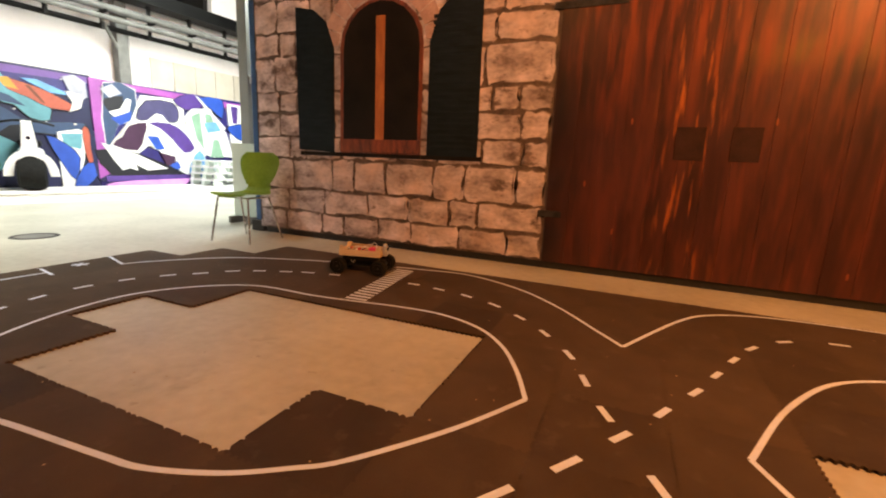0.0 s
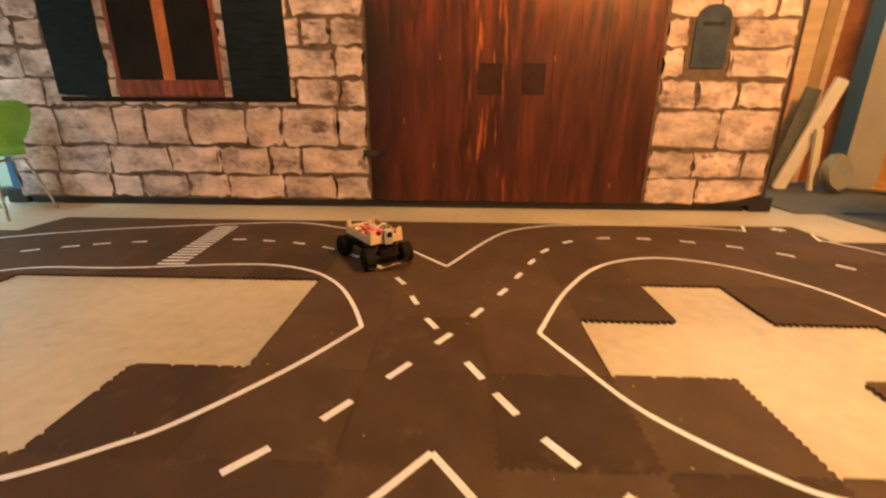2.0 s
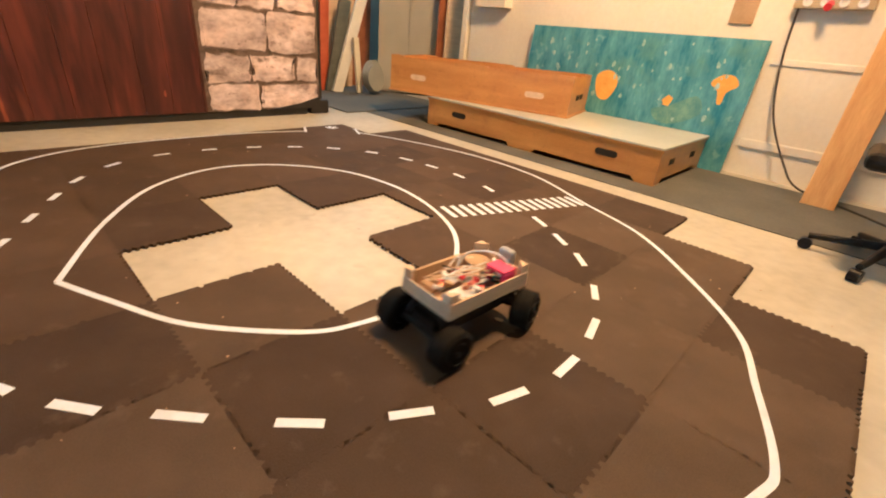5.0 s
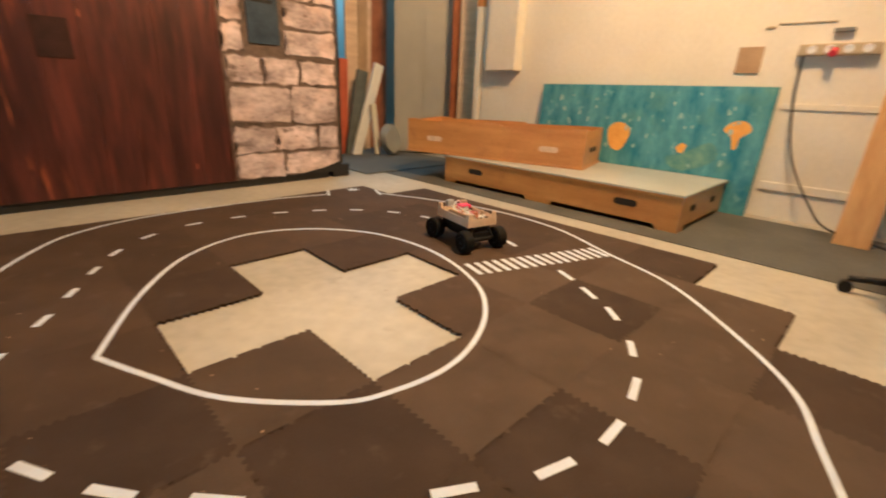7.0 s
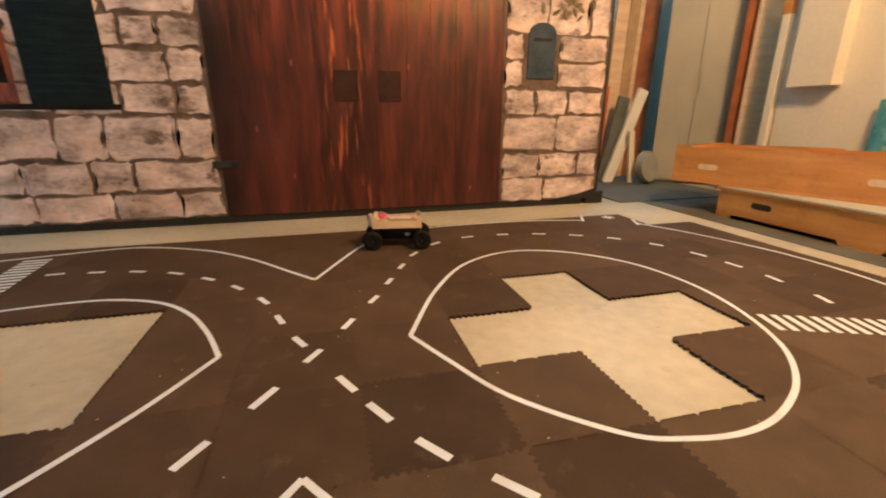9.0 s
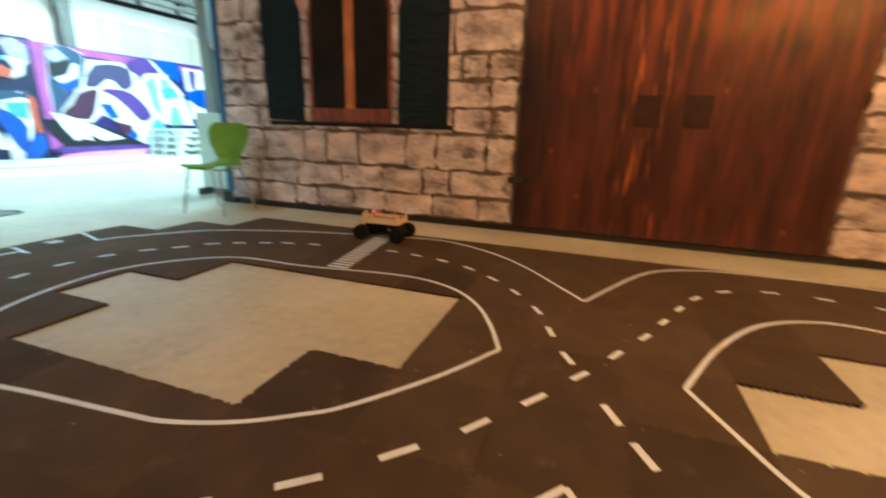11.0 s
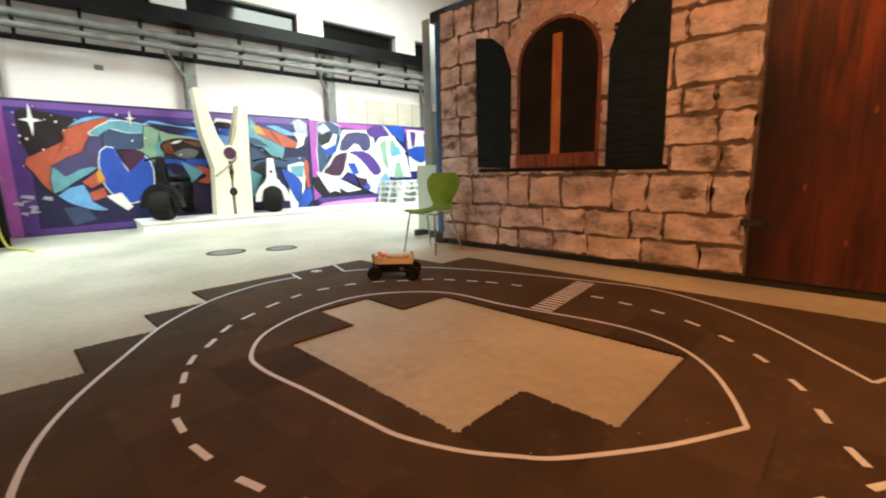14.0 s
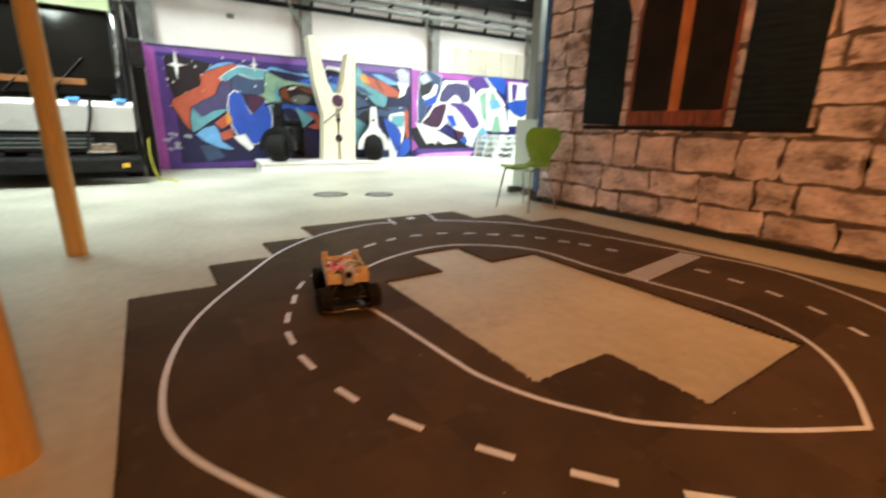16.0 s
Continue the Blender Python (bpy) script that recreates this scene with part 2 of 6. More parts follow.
M["box_top"] = material("box_top", (0.40, 0.43, 0.41), (0.52, 0.55, 0.52), 0.35, 2.5, bump=0.03, fine=30)
M["box_shade"] = material("box_shade", (0.01, 0.008, 0.007), (0.025, 0.02, 0.018), 0.8, 8, bump=0)
M["teal_board"] = material("teal_board", (0.03, 0.19, 0.30), (0.17, 0.42, 0.50), 0.5, 5, (1, 2.2, 0.7), bump=0.15, fine=26)
stains(M["teal_board"], ((4.0, 4, 0.52, 0.68, 0.5, (0.16, 0.33, 0.22)), (11, 3, 0.60, 0.70, 0.5, (0.30, 0.52, 0.55))))
M["splash"] = material("splash", (0.22, 0.40, 0.42), (0.48, 0.62, 0.56), 0.5, 20, bump=0.1)
M["yellow_paint"] = material("yellow_paint", (0.68, 0.34, 0.02), (0.82, 0.47, 0.05), 0.5, 12, bump=0.1)
M["olive_paint"] = material("olive_paint", (0.07, 0.24, 0.27), (0.22, 0.40, 0.32), 0.5, 12, bump=0.1)
M["post_wood"] = material("post_wood", (0.52, 0.29, 0.075), (0.74, 0.46, 0.15), 0.5, 3, (5, 5, 0.6), bump=0.15, fine=30)
M["pale_wood"] = material("pale_wood", (0.58, 0.44, 0.29), (0.76, 0.61, 0.43), 0.55, 4, (0.8, 5, 5), bump=0.15, fine=40)
M["pin_wood"] = material("pin_wood", (0.70, 0.62, 0.47), (0.82, 0.75, 0.60), 0.55, 3, (4, 4, 0.6), bump=0.1, fine=30)
M["rubber"] = material("rubber", (0.006, 0.006, 0.006), (0.016, 0.016, 0.016), 0.75, 30, bump=0.4, fine=120)
M["plastic_black"] = material("plastic_black", (0.008, 0.008, 0.009), (0.02, 0.02, 0.022), 0.4, 20, bump=0.1)
M["white_plastic"] = material("white_plastic", (0.72, 0.74, 0.76), (0.84, 0.85, 0.86), 0.35, 10, bump=0.02)
M["grey_plastic"] = material("grey_plastic", (0.34, 0.37, 0.43), (0.46, 0.49, 0.55), 0.35, 10, bump=0.02)
M["red_plastic"] = material("red_plastic", (0.55, 0.02, 0.03), (0.70, 0.05, 0.07), 0.35, 10, bump=0.02)
M["pink_plastic"] = material("pink_plastic", (0.75, 0.04, 0.16), (0.85, 0.09, 0.24), 0.4, 10, bump=0.02)
M["pcb"] = material("pcb", (0.01, 0.10, 0.07), (0.03, 0.20, 0.13), 0.4, 60, bump=0.2)
M["copper"] = material("copper", (0.45, 0.16, 0.06), (0.6, 0.26, 0.11), 0.4, 20, metal=0.6)
M["steel"] = material("steel", (0.45, 0.45, 0.45), (0.62, 0.62, 0.62), 0.25, 20, metal=0.95, bump=0.02)
M["lens_black"] = material("lens_black", (0.004, 0.004, 0.01), (0.012, 0.012, 0.03), 0.1, 20, bump=0)
M["chair_green"] = material("chair_green", (0.20, 0.36, 0.03), (0.30, 0.48, 0.06), 0.35, 5, bump=0.04, fine=40)
M["pale_panel"] = material("pale_panel", (0.55, 0.66, 0.60), (0.66, 0.75, 0.69), 0.5, 2, bump=0.02)
M["pale_post"] = material("pale_post", (0.28, 0.30, 0.29), (0.38, 0.40, 0.39), 0.5, 3, bump=0.03)
M["platform"] = material("platform", (0.76, 0.77, 0.77), (0.84, 0.84, 0.84), 0.55, 2, bump=0.03)
M["cabinet_grey"] = material("cabinet_grey", (0.34, 0.34, 0.31), (0.43, 0.43, 0.39), 0.45, 2, bump=0.03)
M["blue_wall"] = material("blue_wall", (0.42, 0.56, 0.60), (0.52, 0.65, 0.68), 0.7, 2, bump=0.03)
M["cardboard"] = material("cardboard", (0.36, 0.25, 0.13), (0.50, 0.36, 0.20), 0.7, 6, bump=0.1)
M["rubber_mat"] = material("rubber_mat", (0.075, 0.08, 0.075), (0.13, 0.135, 0.125), 0.7, 3, bump=0.1, fine=60)
M["pipe_orange"] = material("pipe_orange", (0.40, 0.08, 0.02), (0.55, 0.14, 0.04), 0.5, 8, bump=0.1)
M["pipe_grey"] = material("pipe_grey", (0.08, 0.10, 0.10), (0.16, 0.18, 0.18), 0.5, 8, bump=0.1)
M["cable"] = material("cable", (0.02, 0.02, 0.02), (0.05, 0.045, 0.04), 0.5, 30, bump=0)
M["cable_yellow"] = material("cable_yellow", (0.5, 0.5, 0.05), (0.65, 0.62, 0.1), 0.5, 30, bump=0)
M["visor_green"] = material("visor_green", (0.16, 0.20, 0.10), (0.26, 0.30, 0.16), 0.4, 4, bump=0.05)
M["rust_trim"] = material("rust_trim", (0.20, 0.07, 0.02), (0.42, 0.16, 0.05), 0.5, 5, bump=0.1)
M["van_white"] = material("van_white", (0.42, 0.42, 0.42), (0.52, 0.52, 0.52), 0.3, 2, bump=0, coat=0.5)
M["van_glass"] = material("van_glass", (0.003, 0.003, 0.003), (0.010, 0.008, 0.007), 0.08, 2, bump=0, rough_var=0.03)
M["blue_lamp"] = material("blue_lamp", (0.05, 0.35, 0.9), (0.1, 0.5, 1.0), 0.3, 4, bump=0, glow=1.5)
for key in ("rubber", "plastic_black", "hatch", "iron", "slate", "shutter", "dark_pane", "stone", "dark_beam"):
    M[key].node_tree.nodes["Principled BSDF"].inputs["Specular IOR Level"].default_value = 0.15
M["plank"].node_tree.nodes["Principled BSDF"].inputs["Specular IOR Level"].default_value = 0.36
M["stone"].node_tree.nodes["Principled BSDF"].inputs["Specular IOR Level"].default_value = 0.25
PAINT = dict(navy=(20, 26, 72), indigo=(44, 36, 112), lilac=(112, 72, 150), pink=(226, 150, 222), silver=(176, 178, 196), amber=(206, 148, 60), rust=(120, 58, 40), stone=(96, 104, 104), magenta=(172, 84, 170), violet=(84, 54, 134), black=(18, 16, 30), sky=(96, 168, 224), orange=(190, 88, 68),
             slate=(48, 76, 112), teal=(86, 160, 176), sage=(128, 172, 150), blue=(16, 78, 178), maroon=(66, 28, 62), cream=(236, 236, 236), grey=(70, 66, 110))
for key, rgb in PAINT.items():
    c = srgb(*rgb)
    M["paint_" + key] = material("paint_" + key, tuple(v * 0.72 for v in c[:3]), c, 0.45, 5.0, bump=0.04, fine=24, island=None)


# ---- mesh helpers ----
def thing(name, m, label, category, group="", kind=""):
    ob = new(name)
    ob.empty_display_size = 0.05
    ob.matrix_world = m
    return tagged(ob, label, category, group, kind)


def finish(name, bm, mat, smooth=False):
    bmesh.ops.recalc_face_normals(bm, faces=bm.faces)
    me = bpy.data.meshes.new(name)
    bm.to_mesh(me)
    bm.free()
    me.materials.append(M[mat])
    if smooth:
        me.polygons.foreach_set("use_smooth", [True] * len(me.polygons))
        me.set_sharp_from_angle(angle=radians(38))
    return me


def part(name, bm, mat, parent, label="", m=None, smooth=False):
    ob = new(name, finish(name, bm, mat, smooth))
    ob.parent = parent
    if m is not None:
        ob.matrix_basis = m
    if label:
        ob["label"] = label
    return ob


def single(name, bm, mat, m, label, category, group="", kind="", smooth=False):
    ob = new(name, finish(name, bm, mat, smooth))
    ob.matrix_world = m
    return tagged(ob, label, category, group, kind)


def box(x0, x1, y0, y1, z0, z1, bevel=0.0, bm=None):
    bm = bm or bmesh.new()
    made = bmesh.ops.create_cube(bm, size=1, matrix=Matrix.Translation(((x0 + x1) / 2, (y0 + y1) / 2, (z0 + z1) / 2)) @ Matrix.Diagonal((x1 - x0, y1 - y0, z1 - z0, 1)))
    if bevel:
        edges = {e for v in made["verts"] for e in v.link_edges}
        bmesh.ops.bevel(bm, geom=list(edges), offset=bevel, segments=2, profile=0.5, affect="EDGES")
    return bm


def rod(p, q, r0, r1=None, seg=12, bm=None):
    bm = bm or bmesh.new()
    p, q = Vector(p), Vector(q)
    turn = (q - p).to_track_quat("Z", "Y").to_matrix().to_4x4()
    bmesh.ops.create_cone(bm, cap_ends=True, segments=seg, radius1=r0, radius2=r0 if r1 is None else r1, depth=(q - p).length,
                          matrix=Matrix.Translation((p + q) / 2) @ turn)
    return bm


def tube(points, r, seg=8, bm=None):
    """A round tube through smooth points."""
    bm = bm or bmesh.new()
    pts = [Vector(p) for p in spline(points, 6)]
    rings = []
    for i, p in enumerate(pts):
        d = (pts[min(i + 1, len(pts) - 1)] - pts[max(i - 1, 0)]).normalized()
        q = d.to_track_quat("Z", "Y")
        rings.append([bm.verts.new(p + q @ Vector((r * math.cos(a), r * math.sin(a), 0))) for a in (2 * math.pi * k / seg for k in range(seg))])
    for a, b in zip(rings, rings[1:]):
        for k in range(seg):
            bm.faces.new((a[k], a[(k + 1) % seg], b[(k + 1) % seg], b[k]))
    bm.faces.new(rings[0]), bm.faces.new(rings[-1])
    return bm


def spline(points, steps, closed=False):
    """Catmull-Rom through the points."""
    P = [Vector(p) for p in points]
    n = len(P)
    out = []
    for i in range(n if closed else n - 1):
        a, b, c, d = ((P[(i - 1) % n], P[i], P[(i + 1) % n], P[(i + 2) % n]) if closed else (P[max(i - 1, 0)], P[i], P[i + 1], P[min(i + 2, n - 1)]))
        for k in range(steps):
            t = k / steps
            out.append(0.5 * (2 * b + (c - a) * t + (2 * a - 5 * b + 4 * c - d) * t * t + (3 * b - a - 3 * c + d) * t ** 3))
    if not closed:
        out.append(P[-1])
    return out


def prism(points, h0, h1, axis="z", bm=None, inset=0.0):
    """An outline pushed from h0 to h1 along an axis; inset rounds the far rim."""
    bm = bm or bmesh.new()
    place = {"z": lambda u, v, w: (u, v, w), "y": lambda u, v, w: (u, w, v), "x": lambda u, v, w: (w, u, v)}[axis]
    c = (sum(p[0] for p in points) / len(points), sum(p[1] for p in points) / len(points))

    def ring(h, k):
        return [bm.verts.new(place(c[0] + (p[0] - c[0]) * k, c[1] + (p[1] - c[1]) * k, h)) for p in points]

    rings = [ring(h0, 1), ring(h1, 1)] if not inset else [ring(h0, 1), ring(h0 + (h1 - h0) * 0.55, 1), ring(h1, 1 - inset)]
    for a, b in zip(rings, rings[1:]):
        for k in range(len(a)):
            bm.faces.new((a[k], a[(k + 1) % len(a)], b[(k + 1) % len(a)], b[k]))
    for r in (rings[0], rings[-1]):
        f = bm.faces.new(r)
        if len(r) > 4:
            bmesh.ops.triangulate(bm, faces=[f])
    return bm


def lathe(profile, seg=24, bm=None, m=None):
    """A profile of (radius, height) turned round z."""
    bm = bm or bmesh.new()
    m = m or Matrix()
    rings = [[bm.verts.new(m @ Vector((max(r, 1e-4) * math.cos(2 * math.pi * k / seg), max(r, 1e-4) * math.sin(2 * math.pi * k / seg), z))) for k in range(seg)] for r, z in profile]
    for a, b in zip(rings, rings[1:]):
        for k in range(seg):
            bm.faces.new((a[k], a[(k + 1) % seg], b[(k + 1) % seg], b[k]))
    bm.faces.new(rings[0]), bm.faces.new(rings[-1])
    return bm


def structure(name, bm, mat, label, m=None):
    return single(name, bm, mat, m or Matrix(), label, name.split("_")[0], kind="structure")


# ---- hall ----
structure("floor", box(-15, 5.2, -6.2, 12.2, -0.2, 0.0), "concrete", "pale grey worn concrete hall floor")
structure("wall_right", box(RIGHT_X, RIGHT_X + 0.2, -6.2, 1.80, 0, 5.6), "plaster", "white plastered wall with worn paint")
structure("wall_behind", box(-15, 5.2, -6.4, -6.2, 0, 5.6), "plaster", "plain white wall behind")
structure("wall_far", box(-15, 3.5, 12.2, 12.4, 0, 5.6), "hall_white", "white painted far wall")
structure("wall_van_bay", box(-15.2, -15, -6.2, 12.2, 0, 5.6), "hall_white", "white painted end wall")
structure("wall_side_room", box(5.0, 5.2, 1.6, 4.6, 0, 5.6), "plaster", "white wall of the side room")
structure("wall_side_front", box(RIGHT_X + 0.2, 5.0, 1.6, 1.8, 0, 5.6), "plaster", "white wall of the side room")
structure("wall_alley", box(1.7, 5.0, 4.4, 4.6, 0, 5.6), "blue_wall", "light blue painted wall at the alley end")
structure("ceiling", box(-15.2, 5.2, -6.4, 12.4, 5.6, 5.8), "ceiling", "grey hall ceiling")


def hall_wall():
    w = thing("wall_hall", HALL, "tall white hall wall with a strip of high windows", "wall", kind="structure")
    part("lower_wall", box(-0.85, -0.6, -0.3, 13.0, 0, 3.75), "hall_white", w)
    part("upper_wall", box(-0.85, -0.6, -0.3, 13.0, 4.22, 5.6), "hall_white", w)
    for a, b in ((-0.3, 0.1), (2.2, 2.75), (4.85, 5.45), (7.4, 8.02), (9.9, 10.5), (12.4, 13.0)):
        part("pier", box(-0.85, -0.6, a, b, 3.751, 4.219), "hall_white", w)
    for n, (a, b) in enumerate(((0.1, 2.2), (2.75, 4.85), (5.45, 7.4), (8.02, 9.9), (10.5, 12.4))):
        win = thing("window_%d" % (n + 1), HALL, "long dark high window in the hall wall", "window", kind="structure")
        part("pane", box(-0.76, -0.74, a, b, 3.75, 4.22), "van_glass", win)
        part("window_sill", box(-0.80, -0.56, a, b, 3.69, 3.748), "grey_beam", win)
        part("window_frame", box(-0.80, -0.58, a, b, 4.18, 4.218), "grey_beam", win)

    for k in range(8):
        part("cladding_panel", box(-0.599, -0.57, 6.0 + 0.46 * k, 6.44 + 0.46 * k, 1.7, 2.62, 0.006), "cladding", w)
    single("wall_sign", box(-0.598, -0.585, 1.28, 1.40, 2.62, 2.70, 0.002), "grey_beam", HALL, "small grey sign on the hall wall", "sign")


hall_wall()


def gantry():
    """The steel runway along the hall wall: posts, two rails, hangers and struts."""
    g = thing("crane_runway", HALL, "grey steel crane runway with pipes along the hall wall", "steel frame")
    part("rail", box(-0.32, -0.12, -1.5, 13, 3.46, 3.70, 0.01), "dark_beam", g, "dark steel runway rail")
    part("flange", box(-0.42, -0.02, -1.5, 13, 3.44, 3.458), "dark_beam", g)
    part("pipe", rod((-0.22, -1.5, 3.22), (-0.22, 13, 3.22), 0.07), "grey_beam", g, smooth=True)
    part("pipe", rod((-0.1, -1.5, 3.03), (-0.1, 13, 3.03), 0.05), "grey_beam", g, smooth=True)
    part("pipe", rod((-0.36, -1.5, 2.92), (-0.36, 13, 2.92), 0.045), "dark_beam", g, smooth=True)
    y = -1.2
    while y < 12.8:
        part("hanger", box(-0.25, -0.19, y, y + 0.05, 2.86, 3.44, 0.005), "dark_beam", g)
        part("bracket", box(-0.40, -0.02, y + 0.01, y + 0.04, 3.10, 3.14), "dark_beam", g)
        y += 0.78
    for y in (-0.05, 2.55, 5.35, 8.1, 10.8):
        part("post", box(-0.58, -0.38, y, y + 0.2, 0, 3.44, 0.01), "grey_beam", g)
        part("strut", rod((-0.46, y + 0.08, 2.55), (-0.2, y - 0.30, 3.0), 0.03), "grey_beam", g)
        part("base_plate", box(-0.585, -0.33, y - 0.05, y + 0.25, 0, 0.02), "grey_beam", g)


gantry()

# painted board: every sprayed shape is an outline of (along, up)
PANEL = thing("graffiti_panel", HALL, "long board sprayed with blue violet and orange graffiti", "graffiti")
SPRAYED = []


def spray(colour, *pts):
    """One coat of spray paint with a thin dark or pale contour round it, on top of the earlier coats."""
    n = len(SPRAYED)
    SPRAYED.append(colour)
    rnd = random.Random(n)
    if len(pts) > 4 and colour not in ("cream", "silver"):
        pts = [tuple(v[:2]) for v in spline([(a, b, 0) for a, b in pts], 2, True)]
    depth = 0.0012 + 0.0005 * n
    clip = [(min(9.58, max(0.0, a)), min(1.968, max(0.006, b))) for a, b in pts]
    if colour not in ("magenta", "lilac", "indigo", "silver", "pink", "navy", "cream", "amber", "rust", "stone", "black") and len(pts) > 4:
        cy, cz = sum(a for a, b in pts) / len(pts), sum(b for a, b in pts) / len(pts)
        rim = []
        for a, b in pts:
            d = math.hypot(a - cy, b - cz) or 1.0
            k = 1 + 0.016 / d
            rim.append((min(9.58, max(0.0, cy + (a - cy) * k)), min(1.968, max(0.006, cz + (b - cz) * k))))
        part("paint_outline", prism(rim, 0.0004, depth - 0.00025, "x"), "paint_black" if rnd.random() < 0.7 else "paint_cream", PANEL)
    part("paint_shape", prism(clip, 0.0005, depth, "x"), "paint_" + colour, PANEL)


def star(y, z, r):
    """A four-pointed sprayed star."""
    spray("cream", *[(y + (r if k % 2 == 0 else 0.16 * r) * math.sin(math.pi * k / 4) * (0.55 if k % 4 == 2 else 1.0), z + (r if k % 2 == 0 else 0.16 * r) * math.cos(math.pi * k / 4)) for k in range(8)])


def board_grounds():
    part("board", box(-0.06, 0.0, 0.0, 4.70, 0.0, 2.0, 0.004), "paint_navy", PANEL)
    part("board", box(-0.06, 0.0, 4.71, 9.6, 0.0, 1.97, 0.004), "paint_indigo", PANEL)
    part("edge_strip", box(-0.075, 0.002, -0.03, -0.001, 0.0, 2.02), "paint_magenta", PANEL)
    spray("violet", (0.10, 1.90), (0.34, 1.88), (0.30, 0.10), (0.09, 0.03))
    spray("indigo", (0.12, 1.90), (4.69, 1.90), (4.69, 1.66), (3.4, 1.72), (2.2, 1.76), (0.9, 1.74))
    spray("lilac", (0.0, 1.965), (4.69, 1.965), (4.69, 1.87), (2.4, 1.86), (0.12, 1.88))
    spray("magenta", (0.0, 1.965), (0.12, 1.94), (0.11, 0.01), (0.0, 0.01))
    spray("violet", (0.11, 0.01), (1.46, 0.03), (1.47, 0.13), (0.24, 0.10))
    rnd = random.Random(4)
    for k in range(9):
        y, z = rnd.uniform(0.02, 0.40), rnd.uniform(0.32, 0.60)
        w, h = rnd.uniform(0.05, 0.14), rnd.uniform(0.012, 0.03)
        spray("silver", (y, z), (y + w, z + rnd.uniform(-0.05, 0.05)), (y + w, z + h), (y + 0.3 * w, z + 1.6 * h))
    spray("slate", (0.60, 0.40), (0.86, 0.42), (0.98, 0.20), (0.70, 0.12))


def board_figure():
    spray("black", (0.31, 1.86), (0.93, 1.76), (1.17, 1.77), (0.76, 1.57), (0.66, 1.34), (0.31, 1.19), (0.25, 1.67))
    spray("sky", (0.77, 1.56), (0.91, 1.72), (1.18, 1.81), (1.55, 1.75), (1.72, 1.70), (1.86, 1.78), (2.06, 1.76), (2.27, 1.71), (2.57, 1.71), (2.57, 1.66), (2.25, 1.65), (2.03, 1.70), (1.85, 1.70), (1.72, 1.63), (1.54, 1.68), (1.17, 1.74), (0.92, 1.65))
    spray("orange", (0.28, 1.15), (0.74, 1.41), (0.73, 1.55), (1.00, 1.70), (1.34, 1.79), (1.07, 1.54), (1.03, 1.40), (0.94, 1.26), (0.55, 1.05), (0.52, 0.63), (0.32, 0.97))
    spray("grey", (1.07, 1.52), (1.53, 1.58), (1.77, 1.56), (1.71, 1.33), (1.20, 1.27), (1.10, 1.07), (0.77, 0.83), (0.60, 0.79), (0.55, 1.05), (0.94, 1.26))
    spray("slate", (1.28, 1.62), (1.53, 1.58), (1.78, 1.58), (1.73, 1.32), (1.38, 1.31), (1.22, 1.27), (1.21, 1.45))
    spray("teal", (1.04, 1.55), (1.33, 1.74), (1.55, 1.74), (1.78, 1.71), (1.79, 1.59), (1.53, 1.57), (1.32, 1.63), (1.16, 1.51))
    spray("teal", (0.55, 1.03), (0.52, 0.63), (0.77, 0.79), (1.10, 1.02), (0.87, 0.99), (0.68, 0.88))
    spray("blue", (1.15, 1.26), (1.33, 1.32), (1.48, 0.95), (1.73, 1.20), (1.83, 0.94), (1.75, 0.57), (1.47, 0.43), (1.22, 0.61), (1.12, 0.89))
    spray("maroon", (1.42, 1.27), (1.74, 1.31), (1.72, 1.17), (1.50, 0.95))
    spray("orange", (0.87, 0.79), (1.12, 0.98), (1.17, 0.81), (0.98, 0.69))
    spray("amber", (1.06, 0.95), (1.12, 0.98), (1.16, 0.82), (1.07, 0.77))
    spray("orange", (0.92, 0.61), (1.13, 0.70), (1.16, 0.56), (0.98, 0.49))
    spray("sky", (0.56, 0.59), (0.88, 0.75), (0.96, 0.48), (1.15, 0.34), (0.90, 0.37))
    spray("cream", (1.15, 0.56), (1.35, 0.61), (1.48, 0.37), (1.40, 0.31), (1.23, 0.47))
    spray("sage", (1.78, 1.69), (1.99, 1.62), (2.40, 1.59), (2.65, 1.48), (2.55, 1.41), (2.03, 1.45), (1.89, 1.29), (2.00, 1.07), (1.89, 1.07), (1.77, 1.21), (1.69, 1.28), (1.62, 1.31), (1.74, 1.34))
    spray("teal", (1.89, 1.39), (2.03, 1.47), (2.00, 1.09), (1.92, 1.21))
    spray("black", (1.97, 1.39), (2.13, 1.49), (2.42, 1.51), (2.69, 1.44), (2.77, 1.32), (2.59, 1.19), (2.27, 1.16), (2.03, 1.23))
    spray("rust", (2.00, 1.38), (2.12, 1.47), (2.18, 1.22), (2.03, 1.26))
    spray("rust", (2.28, 1.47), (2.55, 1.45), (2.69, 1.36), (2.51, 1.38))
    spray("stone", (2.18, 1.26), (2.35, 1.34), (2.54, 1.30), (2.47, 1.18), (2.25, 1.18))
    spray("cream", (2.13, 1.41), (2.20, 1.46), (2.32, 1.48), (2.24, 1.42))
    spray("blue", (1.84, 1.17), (2.00, 1.06), (2.17, 1.09), (2.50, 0.93), (2.71, 1.13), (2.37, 1.16), (2.03, 1.19))
    spray("navy", (1.82, 1.74), (2.08, 1.72), (2.56, 1.66), (2.70, 1.57), (2.55, 1.54), (2.11, 1.58), (1.94, 1.67))
    spray("blue", (2.31, 1.58), (2.63, 1.65), (2.77, 1.42), (2.55, 1.52))
    spray("teal", (2.25, 1.12), (2.61, 0.93), (2.38, 0.73), (2.35, 0.89))
